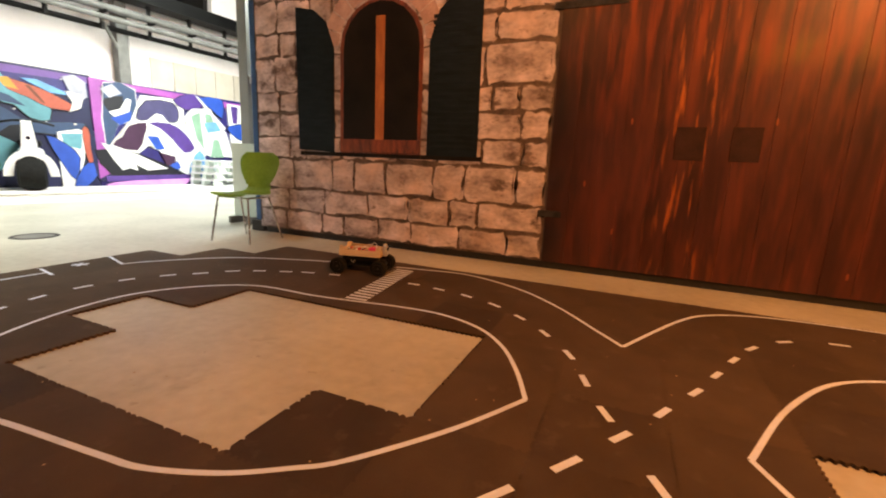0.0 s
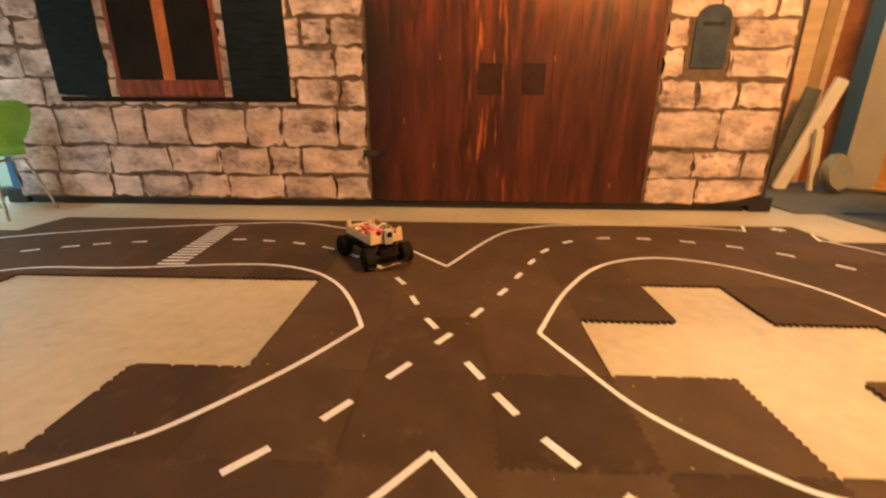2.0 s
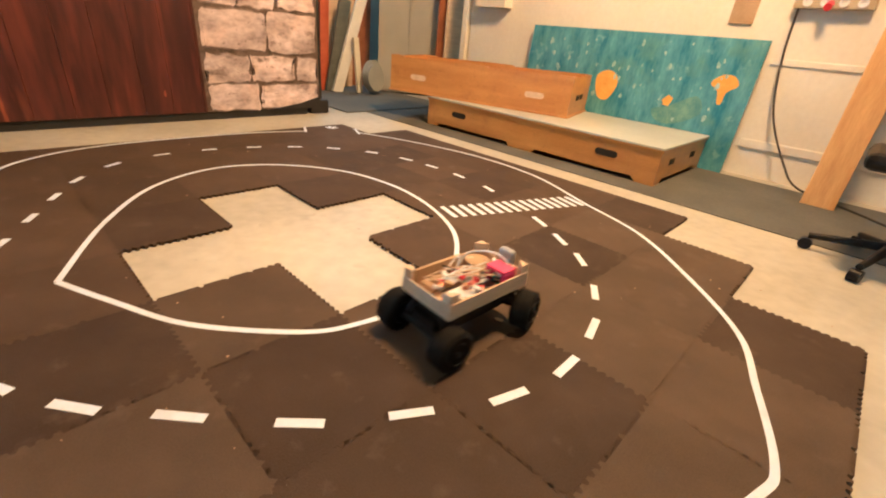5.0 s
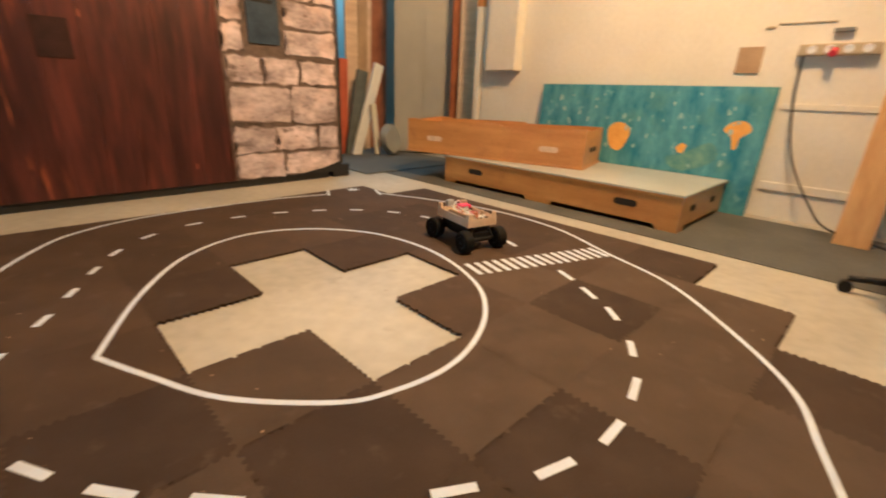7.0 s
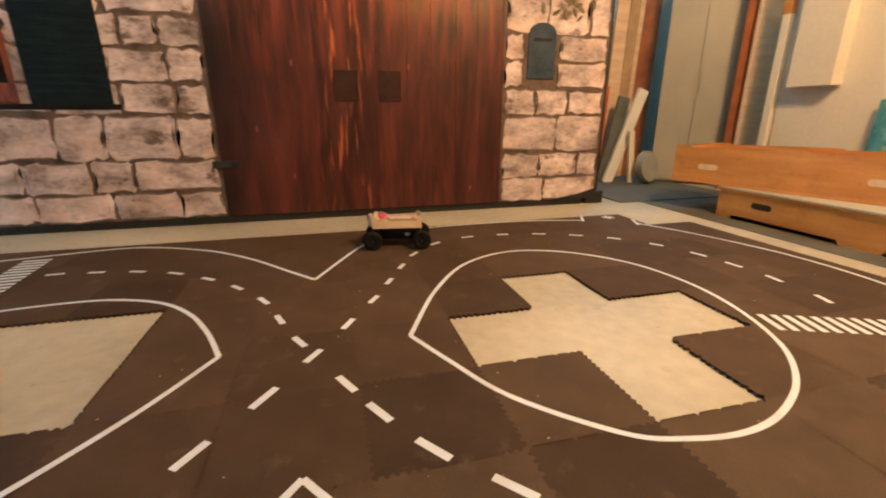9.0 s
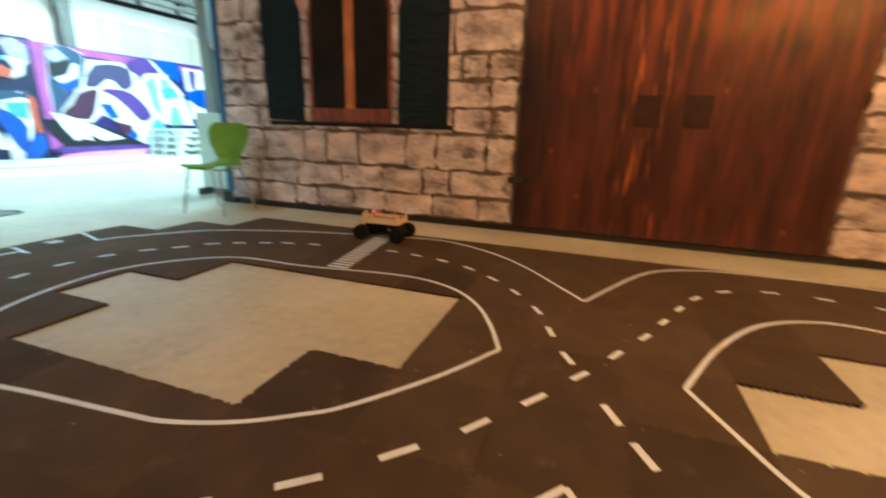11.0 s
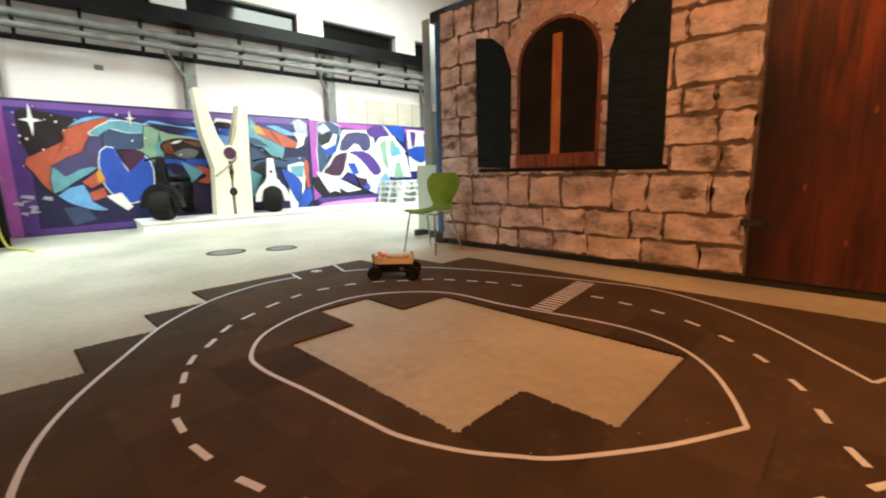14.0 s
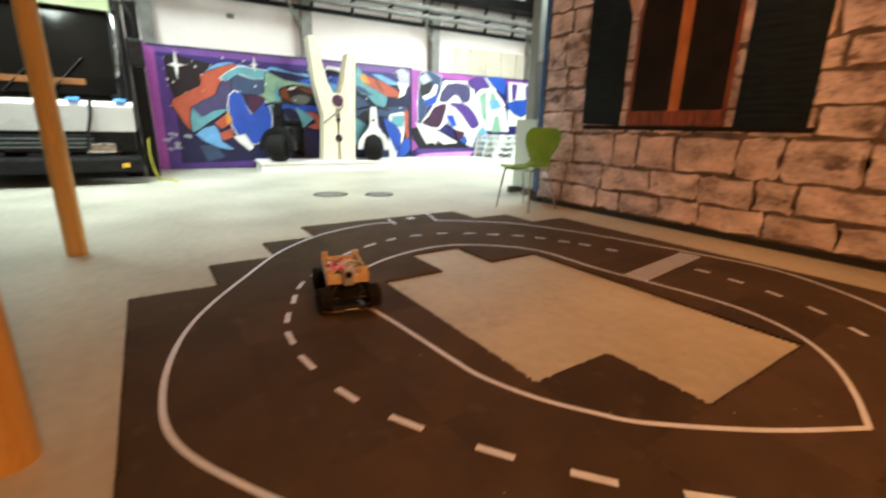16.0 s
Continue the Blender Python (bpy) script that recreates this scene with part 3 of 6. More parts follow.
    spray("orange", (2.46, 1.04), (2.70, 0.98), (2.74, 0.72), (2.48, 0.76), (2.65, 0.85))
    spray("teal", (1.78, 0.48), (1.93, 0.68), (2.06, 0.66), (2.11, 0.37), (1.87, 0.27))
    spray("slate", (1.90, 1.07), (2.01, 1.04), (2.19, 0.79), (2.04, 0.66), (1.88, 0.79))
    spray("cream", (2.83, 1.78), (2.89, 1.89), (3.14, 1.87), (3.24, 1.74), (3.19, 1.75), (3.11, 1.82), (2.91, 1.83))
    spray("black", (2.89, 1.81), (3.11, 1.81), (3.18, 1.74), (2.92, 1.76))
    spray("blue", (2.82, 1.73), (3.22, 1.68), (3.18, 1.53), (2.87, 1.62))
    spray("sky", (2.85, 1.61), (3.18, 1.54), (3.09, 1.35), (2.94, 1.41))
    spray("teal", (3.48, 1.94), (3.68, 1.68), (4.07, 1.52), (4.08, 1.22), (3.84, 1.23), (3.68, 1.40), (3.45, 1.47))
    spray("slate", (3.45, 1.58), (3.63, 1.53), (3.81, 1.39), (3.45, 1.45))
    spray("orange", (3.57, 1.77), (3.83, 1.73), (4.13, 1.63), (4.48, 1.42), (4.12, 1.40), (3.86, 1.53), (3.64, 1.61))
    spray("amber", (3.52, 1.77), (3.65, 1.79), (3.75, 1.62), (3.59, 1.65))
    spray("rust", (3.83, 1.70), (3.88, 1.71), (4.06, 1.46), (4.01, 1.47))
    spray("sky", (3.79, 1.80), (3.98, 1.81), (4.44, 1.63), (4.13, 1.64))
    spray("slate", (3.46, 1.38), (3.73, 1.21), (4.08, 1.18), (4.53, 1.21), (4.55, 1.02), (4.21, 0.99), (3.77, 1.01), (3.46, 0.87))
    spray("black", (3.44, 0.96), (3.75, 1.12), (3.86, 0.87), (3.53, 0.49), (3.41, 0.44))
    spray("teal", (3.42, 0.96), (3.72, 0.79), (3.53, 0.49), (3.38, 0.40))
    spray("cream", (4.15, 1.04), (4.44, 1.11), (4.57, 1.06), (4.48, 0.60), (4.35, 0.15), (4.15, 0.16))
    spray("teal", (4.20, 1.02), (4.49, 1.04), (4.46, 0.78), (4.23, 0.83))
    spray("blue", (4.01, 0.97), (4.25, 0.85), (4.42, 0.64), (4.33, 0.28), (4.19, 0.52))
    spray("blue", (4.35, 0.30), (4.55, 0.59), (4.68, 0.41), (4.46, 0.15), (4.33, 0.13))
    spray("orange", (4.50, 1.11), (4.58, 1.12), (4.64, 0.68), (4.55, 0.56), (4.51, 0.78))
    spray("navy", (4.60, 1.12), (4.92, 0.88), (5.33, 0.46), (5.32, 0.27), (4.76, 0.24), (4.63, 0.41))
    spray("slate", (4.65, 1.00), (4.94, 0.78), (5.12, 0.40), (4.77, 0.51))
    spray("silver", (4.30, 1.91), (4.46, 1.97), (4.61, 1.88), (4.62, 1.64), (4.49, 1.54), (4.39, 1.67))
    spray("cream", (4.32, 1.69), (4.57, 1.66), (4.51, 1.45), (4.35, 1.37), (4.41, 1.53))
    star(0.40, 1.70, 0.24)
    star(1.60, 1.80, 0.13)
    star(2.55, 1.80, 0.08)


def board_letters():
    spray("magenta", (4.66, 1.97), (4.82, 1.97), (4.84, 0.38), (4.68, 0.29))
    spray("magenta", (4.66, 1.97), (7.98, 1.90), (7.99, 1.77), (4.66, 1.87))
    spray("slate", (4.87, 1.91), (5.36, 1.87), (5.29, 1.34), (5.04, 1.25), (4.83, 0.78))
    spray("black", (4.85, 1.65), (5.16, 1.74), (5.10, 1.52), (4.96, 1.44), (4.87, 1.51))
    spray("silver", (4.81, 1.81), (5.00, 1.92), (5.14, 1.78), (4.94, 1.68))
    spray("cream", (4.91, 1.44), (5.10, 1.52), (5.21, 1.71), (5.29, 1.69), (5.22, 1.41), (5.03, 1.34))
    spray("blue", (4.93, 1.34), (5.28, 1.50), (5.24, 1.33), (5.07, 1.23))
    spray("cream", (5.25, 1.34), (5.45, 1.80), (6.07, 1.82), (6.23, 1.68), (6.21, 1.38), (6.48, 1.12), (6.68, 0.80), (6.41, 0.48), (6.28, 0.32), (6.12, 0.32), (5.98, 0.70), (5.70, 1.19), (5.51, 0.90), (5.34, 0.75), (4.86, 0.85), (5.32, 1.25))
    spray("grey", (5.34, 1.38), (5.53, 1.71), (6.01, 1.74), (6.12, 1.58), (6.08, 1.40), (5.91, 1.37), (5.81, 1.49), (5.60, 1.50), (5.54, 1.37))
    spray("violet", (5.54, 1.32), (5.93, 1.35), (6.21, 1.20), (6.41, 0.90), (6.19, 0.80), (5.97, 1.04), (5.74, 1.24))
    spray("maroon", (5.21, 1.23), (5.51, 1.32), (5.46, 1.08), (5.32, 0.80), (4.92, 0.88), (5.09, 1.04))
    spray("cream", (5.52, 1.01), (5.61, 1.21), (5.85, 1.01), (6.04, 0.72), (5.99, 0.51), (5.78, 0.75))
    spray("blue", (5.50, 1.08), (5.70, 1.08), (5.81, 0.85), (5.66, 0.83))
    spray("maroon", (5.72, 0.78), (6.00, 0.72), (6.01, 0.57), (5.84, 0.52))
    spray("blue", (5.79, 0.49), (6.04, 0.63), (6.10, 0.51), (5.99, 0.41))
    spray("black", (4.64, 0.78), (5.34, 0.75), (6.21, 0.37), (6.12, 0.30), (5.32, 0.31), (4.90, 0.31))
    spray("cream", (4.75, 0.91), (5.31, 0.73), (5.84, 0.48), (5.47, 0.44), (5.27, 0.55), (5.30, 0.44), (5.16, 0.48), (5.07, 0.60), (5.04, 0.44), (4.91, 0.63))
    spray("violet", (6.04, 1.80), (6.42, 1.97), (6.71, 1.90), (6.55, 1.69), (6.26, 1.65))
    spray("cream", (6.23, 1.48), (6.39, 1.68), (6.81, 1.73), (6.91, 1.47), (7.14, 1.27), (7.28, 0.74), (7.05, 0.75), (6.90, 1.10), (6.85, 0.72), (6.54, 0.82), (6.35, 1.11))
    spray("sage", (6.37, 1.53), (6.56, 1.63), (6.61, 0.88), (6.46, 1.10))
    spray("sage", (6.66, 1.62), (6.81, 1.61), (6.85, 1.45), (6.68, 1.42))
    spray("sage", (6.83, 1.10), (6.95, 1.10), (7.05, 0.73), (6.74, 0.73))
    spray("sky", (6.63, 1.42), (6.91, 1.47), (7.02, 1.30), (6.71, 1.23))
    spray("blue", (6.55, 1.91), (7.01, 1.97), (7.10, 1.84), (7.05, 1.57), (6.81, 1.73))
    spray("cream", (6.48, 1.95), (6.55, 1.93), (7.14, 1.35), (7.05, 1.32))
    spray("sky", (6.31, 0.61), (6.51, 0.86), (6.64, 0.61), (6.59, 0.25), (6.28, 0.29))
    spray("cream", (7.19, 1.88), (8.02, 1.87), (8.04, 0.89), (7.26, 0.88))
    spray("violet", (7.27, 1.85), (7.45, 1.84), (7.42, 1.49), (7.31, 1.48))
    spray("violet", (7.69, 1.81), (7.85, 1.85), (7.92, 1.40), (7.73, 1.43))
    spray("blue", (7.21, 1.41), (7.73, 1.50), (7.88, 1.32), (7.61, 1.10), (7.24, 1.27))
    spray("pink", (4.78, 0.19), (5.18, 0.25), (6.28, 0.31), (5.92, 0.06), (5.32, 0.01), (4.89, 0.05))
    spray("violet", (4.76, 0.34), (6.34, 0.37), (6.28, 0.29), (4.78, 0.24))


def board_flecks():
    rnd = random.Random(5)
    for k in range(34):
        y0, z0, r = rnd.uniform(0.2, 4.6), rnd.uniform(1.0, 1.92), rnd.uniform(0.006, 0.018)
        if k > 26:
            y0, z0 = rnd.uniform(0.2, 0.8), rnd.uniform(1.3, 1.8)
        part("paint_fleck", prism([(y0 + r * math.cos(a), z0 + r * math.sin(a)) for a in (2 * math.pi * j / 7 for j in range(7))], 0.0005, 0.052 + 0.0002 * k, "x"), "paint_cream", PANEL)
    for k in range(26):
        y0, z0 = rnd.uniform(8.1, 9.4), rnd.uniform(0.3, 1.6)
        if k < 10:
            pts = [(y0 + rnd.uniform(0.1, 0.35) * math.cos(a), z0 + rnd.uniform(0.1, 0.4) * math.sin(a)) for a in (2 * math.pi * j / 8 for j in range(8))]
            spray(rnd.choice(("sky", "violet", "cream", "blue", "teal")), *pts)


board_grounds()
board_figure()
board_letters()
board_flecks()


def hall_things():
    pl = thing("platform", HALL, "low white painted stage along the graffiti board", "platform")
    part("deck", box(0.08, 0.95, 1.46, 7.5, 0.13, 0.17, 0.008), "platform", pl)
    part("front_panel", box(0.90, 0.93, 1.48, 7.48, 0.0, 0.129), "platform", pl)
    part("side_panel", box(0.10, 0.899, 1.48, 1.51, 0.0, 0.129), "platform", pl)
    part("side_panel", box(0.10, 0.899, 7.45, 7.48, 0.0, 0.129), "platform", pl)
    # giant clothes peg: two tapering legs and a spring
    pin = thing("giant_clothes_peg", HALL @ Matrix.Translation((0.55, 2.88, 0.17)), "giant pale wooden clothes peg sculpture on the stage", "sculpture")
    part("jaw", prism([(-0.30, 0), (-0.03, 0), (-0.02, 0.55), (-0.03, 0.72), (-0.05, 1.15), (-0.16, 1.35), (-0.36, 2.1), (-0.46, 2.1), (-0.40, 1.4), (-0.26, 0.8)], -0.15, 0.15, "x"), "pin_wood", pin)
    part("jaw", prism([(0.30, 0), (0.03, 0), (0.02, 0.55), (0.03, 0.72), (0.05, 1.15), (0.14, 1.35), (0.22, 1.88), (0.36, 1.88), (0.32, 1.3), (0.31, 0.8)], -0.15, 0.15, "x"), "pin_wood", pin)
    part("spring", rod((-0.17, 0, 1.06), (0.17, 0, 1.06), 0.105, seg=20), "paint_maroon", pin, "dark coil of the peg", smooth=True)
    part("spring_collar", rod((-0.162, 0, 1.06), (0.162, 0, 1.06), 0.135, seg=24), "pin_wood", pin, "pale ring round the coil", smooth=True)
    part("spring_arm", tube([(0.17, -0.28, 0.66), (0.18, -0.10, 0.80), (0.18, 0.05, 0.92), (0.175, 0.1, 1.0)], 0.016), "steel", pin, smooth=True)
    part("peg_hole", rod((-0.155, 0, 0.73), (0.155, 0, 0.73), 0.04, seg=16), "paint_black", pin)
    part("peg_hole", rod((-0.155, 0, 0.40), (0.155, 0, 0.40), 0.07, seg=16), "paint_black", pin)

    def scooter(m, fender, label):
        s = thing("motor_scooter", m, label, "scooter", "scooters on the stage")
        wide = [(0.10, -0.13), (0.17, -0.16), (0.215, -0.13), (0.24, -0.05), (0.24, 0.05), (0.215, 0.13), (0.17, 0.16), (0.10, 0.13)]
        for x in (0.35, -0.75):
            part("tyre", lathe(wide, 24, m=pose(x, 0, 0.242, 90, 0, 0)), "rubber", s, smooth=True)
        arch = [(0.30 * math.cos(a), 0.20 + 0.38 * math.sin(a)) for a in (math.pi * k / 12 for k in range(13))]
        arch += [(0.20 * math.cos(a), 0.20 + 0.29 * math.sin(a)) for a in (math.pi * (1 - k / 12) for k in range(13))]
        part("fender", prism(arch, 0.26, 0.44, "x", inset=0.02), fender, s)
        part("front_shield", prism([(-0.10, 0.55), (0.10, 0.55), (0.06, 0.68), (0.055, 0.98), (-0.055, 0.98), (-0.06, 0.68)], 0.20, 0.27, "x", inset=0.06), fender, s)
        part("badge", rod((0.268, 0, 0.74), (0.275, 0, 0.74), 0.025, seg=12), "lens_black", s)
        part("steering_stem", rod((0.28, 0, 0.45), (0.10, 0, 0.98), 0.03), "plastic_black", s, smooth=True)
        part("headlight", lathe([(0.0, 0), (0.045, 0.01), (0.05, 0.04), (0.03, 0.08)], 16, m=pose(0.20, 0, 0.90, 0, -90, 0)), "white_plastic", s, smooth=True)
        part("handlebar", tube([(0.02, -0.30, 0.94), (0.09, -0.12, 0.98), (0.09, 0.12, 0.98), (0.02, 0.30, 0.94)], 0.016), "plastic_black", s, smooth=True)
        part("seat", box(-0.85, -0.15, -0.13, 0.13, 0.62, 0.72, 0.03), "plastic_black", s)
        part("body", box(-0.90, -0.10, -0.15, 0.15, 0.28, 0.60, 0.06), fender, s)
        part("floorboard", box(-0.15, 0.20, -0.13, 0.13, 0.22, 0.28, 0.01), "plastic_black", s)

    scooter(HALL @ pose(0.52, 1.95, 0.17, 0, 0, -28), "plastic_black", "black motor scooter parked on the white stage")
    scooter(HALL @ pose(0.42, 3.66, 0.17, 0, 0, -20), "white_plastic", "white motor scooter parked on the white stage")
    # pallets
    pal = thing("wooden_pallet", HALL @ pose(0.55, 6.78, 0.17), "grey-white wooden pallet in a low stack", "pallet", "stack of pallets")
    for x in (-0.36, 0.0, 0.36):
        for y in (-0.5, 0.0, 0.5):
            part("block", box(x - 0.05, x + 0.05, y - 0.07, y + 0.07, 0.02, 0.1), "pale_panel", pal)
        part("bottom_board", box(x - 0.05, x + 0.05, -0.58, 0.58, 0.0, 0.02), "platform", pal)
    for k in range(5):
        part("top_board", box(-0.40, 0.40, -0.58 + k * 0.26, -0.46 + k * 0.26, 0.1, 0.125), "platform", pal)
    for k in range(1, 4):
        copy_thing(pal, HALL @ pose(0.55, 6.78 + 0.02 * k, 0.17 + 0.126 * k, 0, 0, 2 * k))
    # vehicle in the next bay
    van = thing("delivery_van", pose(-8.0, -2.75, 0, 0, 0, 0), "white delivery van with black bumper and dark windscreen", "van")
    part("body", prism([(0.0, 0.66), (-0.01, 0.96), (-0.06, 1.02), (-4.7, 1.02), (-4.7, 0.66)], -0.98, 0.98, "y"), "van_white", van)
    part("lower_body", prism([(-0.06, 0.659), (-4.7, 0.659), (-4.7, 0.40), (-0.10, 0.40)], -0.96, 0.96, "y"), "plastic_black", van, "black lower body")
    part("cab", prism([(-0.10, 1.021), (-0.42, 2.10), (-0.50, 2.44), (-4.6, 2.5), (-4.7, 1.021)], -0.95, 0.95, "y"), "plastic_black", van, "dark upper body")
    part("windscreen", prism([(-0.09, 1.08), (-0.075, 1.09), (-0.375, 2.08), (-0.40, 2.08)], -0.84, 0.84, "y"), "van_glass", van)
    part("windscreen_seal", tube([(-0.07, 0.80, 1.09), (-0.06, 0.87, 1.14), (-0.37, 0.88, 2.05), (-0.37, 0.80, 2.11), (-0.37, -0.80, 2.11), (-0.37, -0.88, 2.05), (-0.06, -0.87, 1.14)], 0.022), "plastic_black", van, smooth=True)
    part("sun_visor", prism([(-0.40, 2.13), (-0.30, 2.10), (-0.36, 2.36), (-0.46, 2.40)], -0.90, 0.90, "y"), "visor_green", van, "dull green sun visor")
    part("roof", box(-4.6, -0.48, -0.94, 0.94, 2.501, 2.56, 0.02), "van_white", van)
    part("bumper", box(-0.25, 0.10, -1.0, 1.0, 0.16, 0.36, 0.05), "plastic_black", van)
    part("grille", box(-0.02, 0.02, -0.55, 0.55, 0.42, 0.62, 0.01), "plastic_black", van)
    for z in (0.46, 0.51, 0.56):
        part("grille_bar", box(0.021, 0.03, -0.53, 0.53, z, z + 0.018, 0.003), "pipe_grey", van)
    part("air_hose", tube([(0.02, 0.56, 1.04), (0.06, 0.55, 0.86), (0.05, 0.50, 0.66), (0.11, 0.47, 0.44)], 0.02), "plastic_black", van, "black hose down the front", smooth=True)
    part("grab_bar", tube([(-0.10, 0.86, 1.30), (-0.02, 0.90, 1.45), (-0.20, 0.92, 1.95), (-0.34, 0.88, 2.10)], 0.02), "steel", van, "chrome grab bar", smooth=True)
    part("mirror_arm", tube([(-0.20, 0.94, 2.20), (-0.02, 1.05, 2.14), (0.04, 1.12, 1.95), (-0.02, 1.10, 1.72)], 0.018), "plastic_black", van, smooth=True)
    # brown reflection in the glass, made as a solid strip on it
    part("dashboard_trim", box(-0.082, -0.066, -0.30, 0.55, 1.20, 1.27, 0.004), "rust_trim", van, "rust-brown strip standing in for a reflection in the windscreen", m=pose(-0.03, 0, 0))
    for sgn in (-1, 1):
        lamp = part("headlight", box(-0.05, 0.05, sgn * 0.60 - 0.15, sgn * 0.60 + 0.15, 0.40, 0.52, 0.02), "steel", van)
        part("indicator", box(-0.02, 0.105, sgn * 0.82 - 0.04, sgn * 0.82 + 0.04, 0.22, 0.27, 0.005), "yellow_paint", van)
        part("mirror", box(-0.06, 0.02, sgn * 1.10 - 0.09, sgn * 1.10 + 0.09, 1.45, 1.78, 0.03), "plastic_black", van)
        part("wiper", rod((-0.06, sgn * 0.2, 1.09), (-0.19, sgn * 0.2 + 0.35, 1.52), 0.012), "plastic_black", van)
        part("position_lamp", box(-0.06, 0.0, sgn * 0.86 - 0.06, sgn * 0.86 + 0.06, 1.022, 1.055, 0.005), "blue_lamp", van)
        part("position_lamp", box(-0.06, 0.0, sgn * 0.40 - 0.06, sgn * 0.40 + 0.06, 1.022, 1.055, 0.005), "blue_lamp", van)
        for x in (-0.95, -3.8):
            part("wheel", lathe([(0.15, -0.10), (0.30, -0.11), (0.34, -0.08), (0.34, 0.08), (0.30, 0.11), (0.15, 0.10)], 24, m=pose(x, sgn * 0.88, 0.342, 90, 0, 0)), "rubber", van, smooth=True)
    single("hose", tube([(-8.9, -1.62, 1.4), (-8.85, -1.6, 0.9), (-8.7, -1.66, 0.4), (-8.45, -1.6, 0.04), (-8.2, -1.45, 0.015), (-7.9, -1.4, 0.015)], 0.014), "cable_yellow", Matrix(), "yellow hose hanging and trailing on the floor", "hose", smooth=True)
    single("black_cabinet", box(-9.4, -8.75, -1.72, -1.56, 0, 2.35, 0.01), "dark_beam", Matrix(), "black narrow panel beside the graffiti board", "panel")
    # drain covers in the floor
    for x, y, r in ((-5.80, 0.60, 0.17), (-6.05, 0.08, 0.2)):
        d = thing("drain_cover", pose(x, y, 0), "round dark iron drain cover in the floor", "drain cover", "drain covers")
        part("rim", lathe([(r - 0.03, 0.0), (r - 0.03, 0.004), (r, 0.004), (r + 0.004, 0.0)], 28), "iron", d)
        part("lid", lathe([(0.0, 0.0005), (0.0, 0.003), (r - 0.035, 0.003), (r - 0.032, 0.0005)], 28), "grey_beam", d)


hall_things()


# ---- container with its printed front ----
def container():
    c = thing("shipping_container", pose(-1.50, WALL_Y + 0.035, 0), "dark blue steel shipping container carrying a printed front", "container")
    w = 3.10
    part("front_wall", box(-w + 0.1, w - 0.1, 0.0, 0.03, 0.16, 2.48), "steel_blue", c)
    part("bottom_rail", box(-w + 0.12, w - 0.12, -0.02, 0.10, 0.001, 0.14, 0.008), "black_rail", c)
    part("top_rail", box(-w + 0.12, w - 0.12, -0.01, 0.08, 2.49, 2.58, 0.008), "steel_blue", c)
    for x in (-w, w):
        part("corner_post", box(x - 0.03, x + 0.05, -0.02, 0.14, 0.12, 2.48, 0.012) if x < 0 else box(x - 0.05, x + 0.03, -0.02, 0.14, 0.12, 2.48, 0.012), "steel_blue" if x < 0 else "black_rail", c)
        for z in (0.0, 2.47):
            part("corner_casting", box(x - 0.09, x + 0.09, -0.03, 0.15, z, z + 0.118, 0.012), "black_rail", c)
            part("corner_casting", box(x - 0.09, x + 0.09, 2.26, 2.43, z, z + 0.118, 0.012), "black_rail", c)
        bm = bmesh.new()
        pts = []
        y = 0.16
        while y < 2.2:
            pts += [(y, 0.0), (y + 0.07, 0.0), (y + 0.10, 0.035), (y + 0.17, 0.035)]
            y += 0.2
        sgn = 1 if x > 0 else -1
        lo = [bm.verts.new((x - sgn * (0.01 + d), yy, 0.13)) for yy, d in pts]
        hi = [bm.verts.new((x - sgn * (0.01 + d), yy, 2.48)) for yy, d in pts]
        for k in range(len(pts) - 1):
            bm.faces.new((lo[k], lo[k + 1], hi[k + 1], hi[k]))
        bmesh.ops.solidify(bm, geom=bm.faces[:], thickness=0.004)
        part("corrugated_side", bm, "steel_blue", c)
    part("roof", box(-w, w, 0.0, 2.42, 2.585, 2.60), "steel_blue", c)
    part("back_wall", box(-w + 0.1, w - 0.1, 2.38, 2.41, 0.13, 2.48), "steel_blue", c)


container()


def wobble(w, h, rnd, n=4):
    """A rounded, uneven stone outline about the origin."""
    pts = []
    r = min(w, h) * 0.10
    for cx, cy, a0 in ((w / 2 - r, h / 2 - r, 0), (-w / 2 + r, h / 2 - r, 90), (-w / 2 + r, -h / 2 + r, 180), (w / 2 - r, -h / 2 + r, 270)):
        for a in (10, 80):
            pts.append((cx + r * math.cos(radians(a0 + a)), cy + r * math.sin(radians(a0 + a))))
        nxt = {0: (0, h / 2), 90: (-w / 2, 0), 180: (0, -h / 2), 270: (w / 2, 0)}[a0]
        pts.append(nxt)
    full = []
    for k, p in enumerate(pts):
        q = pts[(k + 1) % len(pts)]
        full.append(p)
        if math.hypot(q[0] - p[0], q[1] - p[1]) > 0.05:
            full.append(((p[0] + q[0]) / 2, (p[1] + q[1]) / 2))
    return [(x + rnd.uniform(-0.013, 0.011), y + rnd.uniform(-0.014, 0.012)) for x, y in full]


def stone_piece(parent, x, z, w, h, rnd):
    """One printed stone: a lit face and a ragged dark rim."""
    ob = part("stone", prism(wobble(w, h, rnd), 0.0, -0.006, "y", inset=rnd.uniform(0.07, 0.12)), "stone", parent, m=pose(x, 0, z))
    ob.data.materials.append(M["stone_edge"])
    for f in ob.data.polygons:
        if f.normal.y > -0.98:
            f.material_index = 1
    return ob


def arch_outline(x0, x1, z0, spring, top, n=10):
    """Straight sides with a round head."""
    c, rx, rz = (x0 + x1) / 2, (x1 - x0) / 2, top - spring
    return [(x0, z0), (x1, z0)] + [(c + rx * math.cos(math.pi * k / n), spring + rz * math.sin(math.pi * k / n)) for k in range(n + 1)]


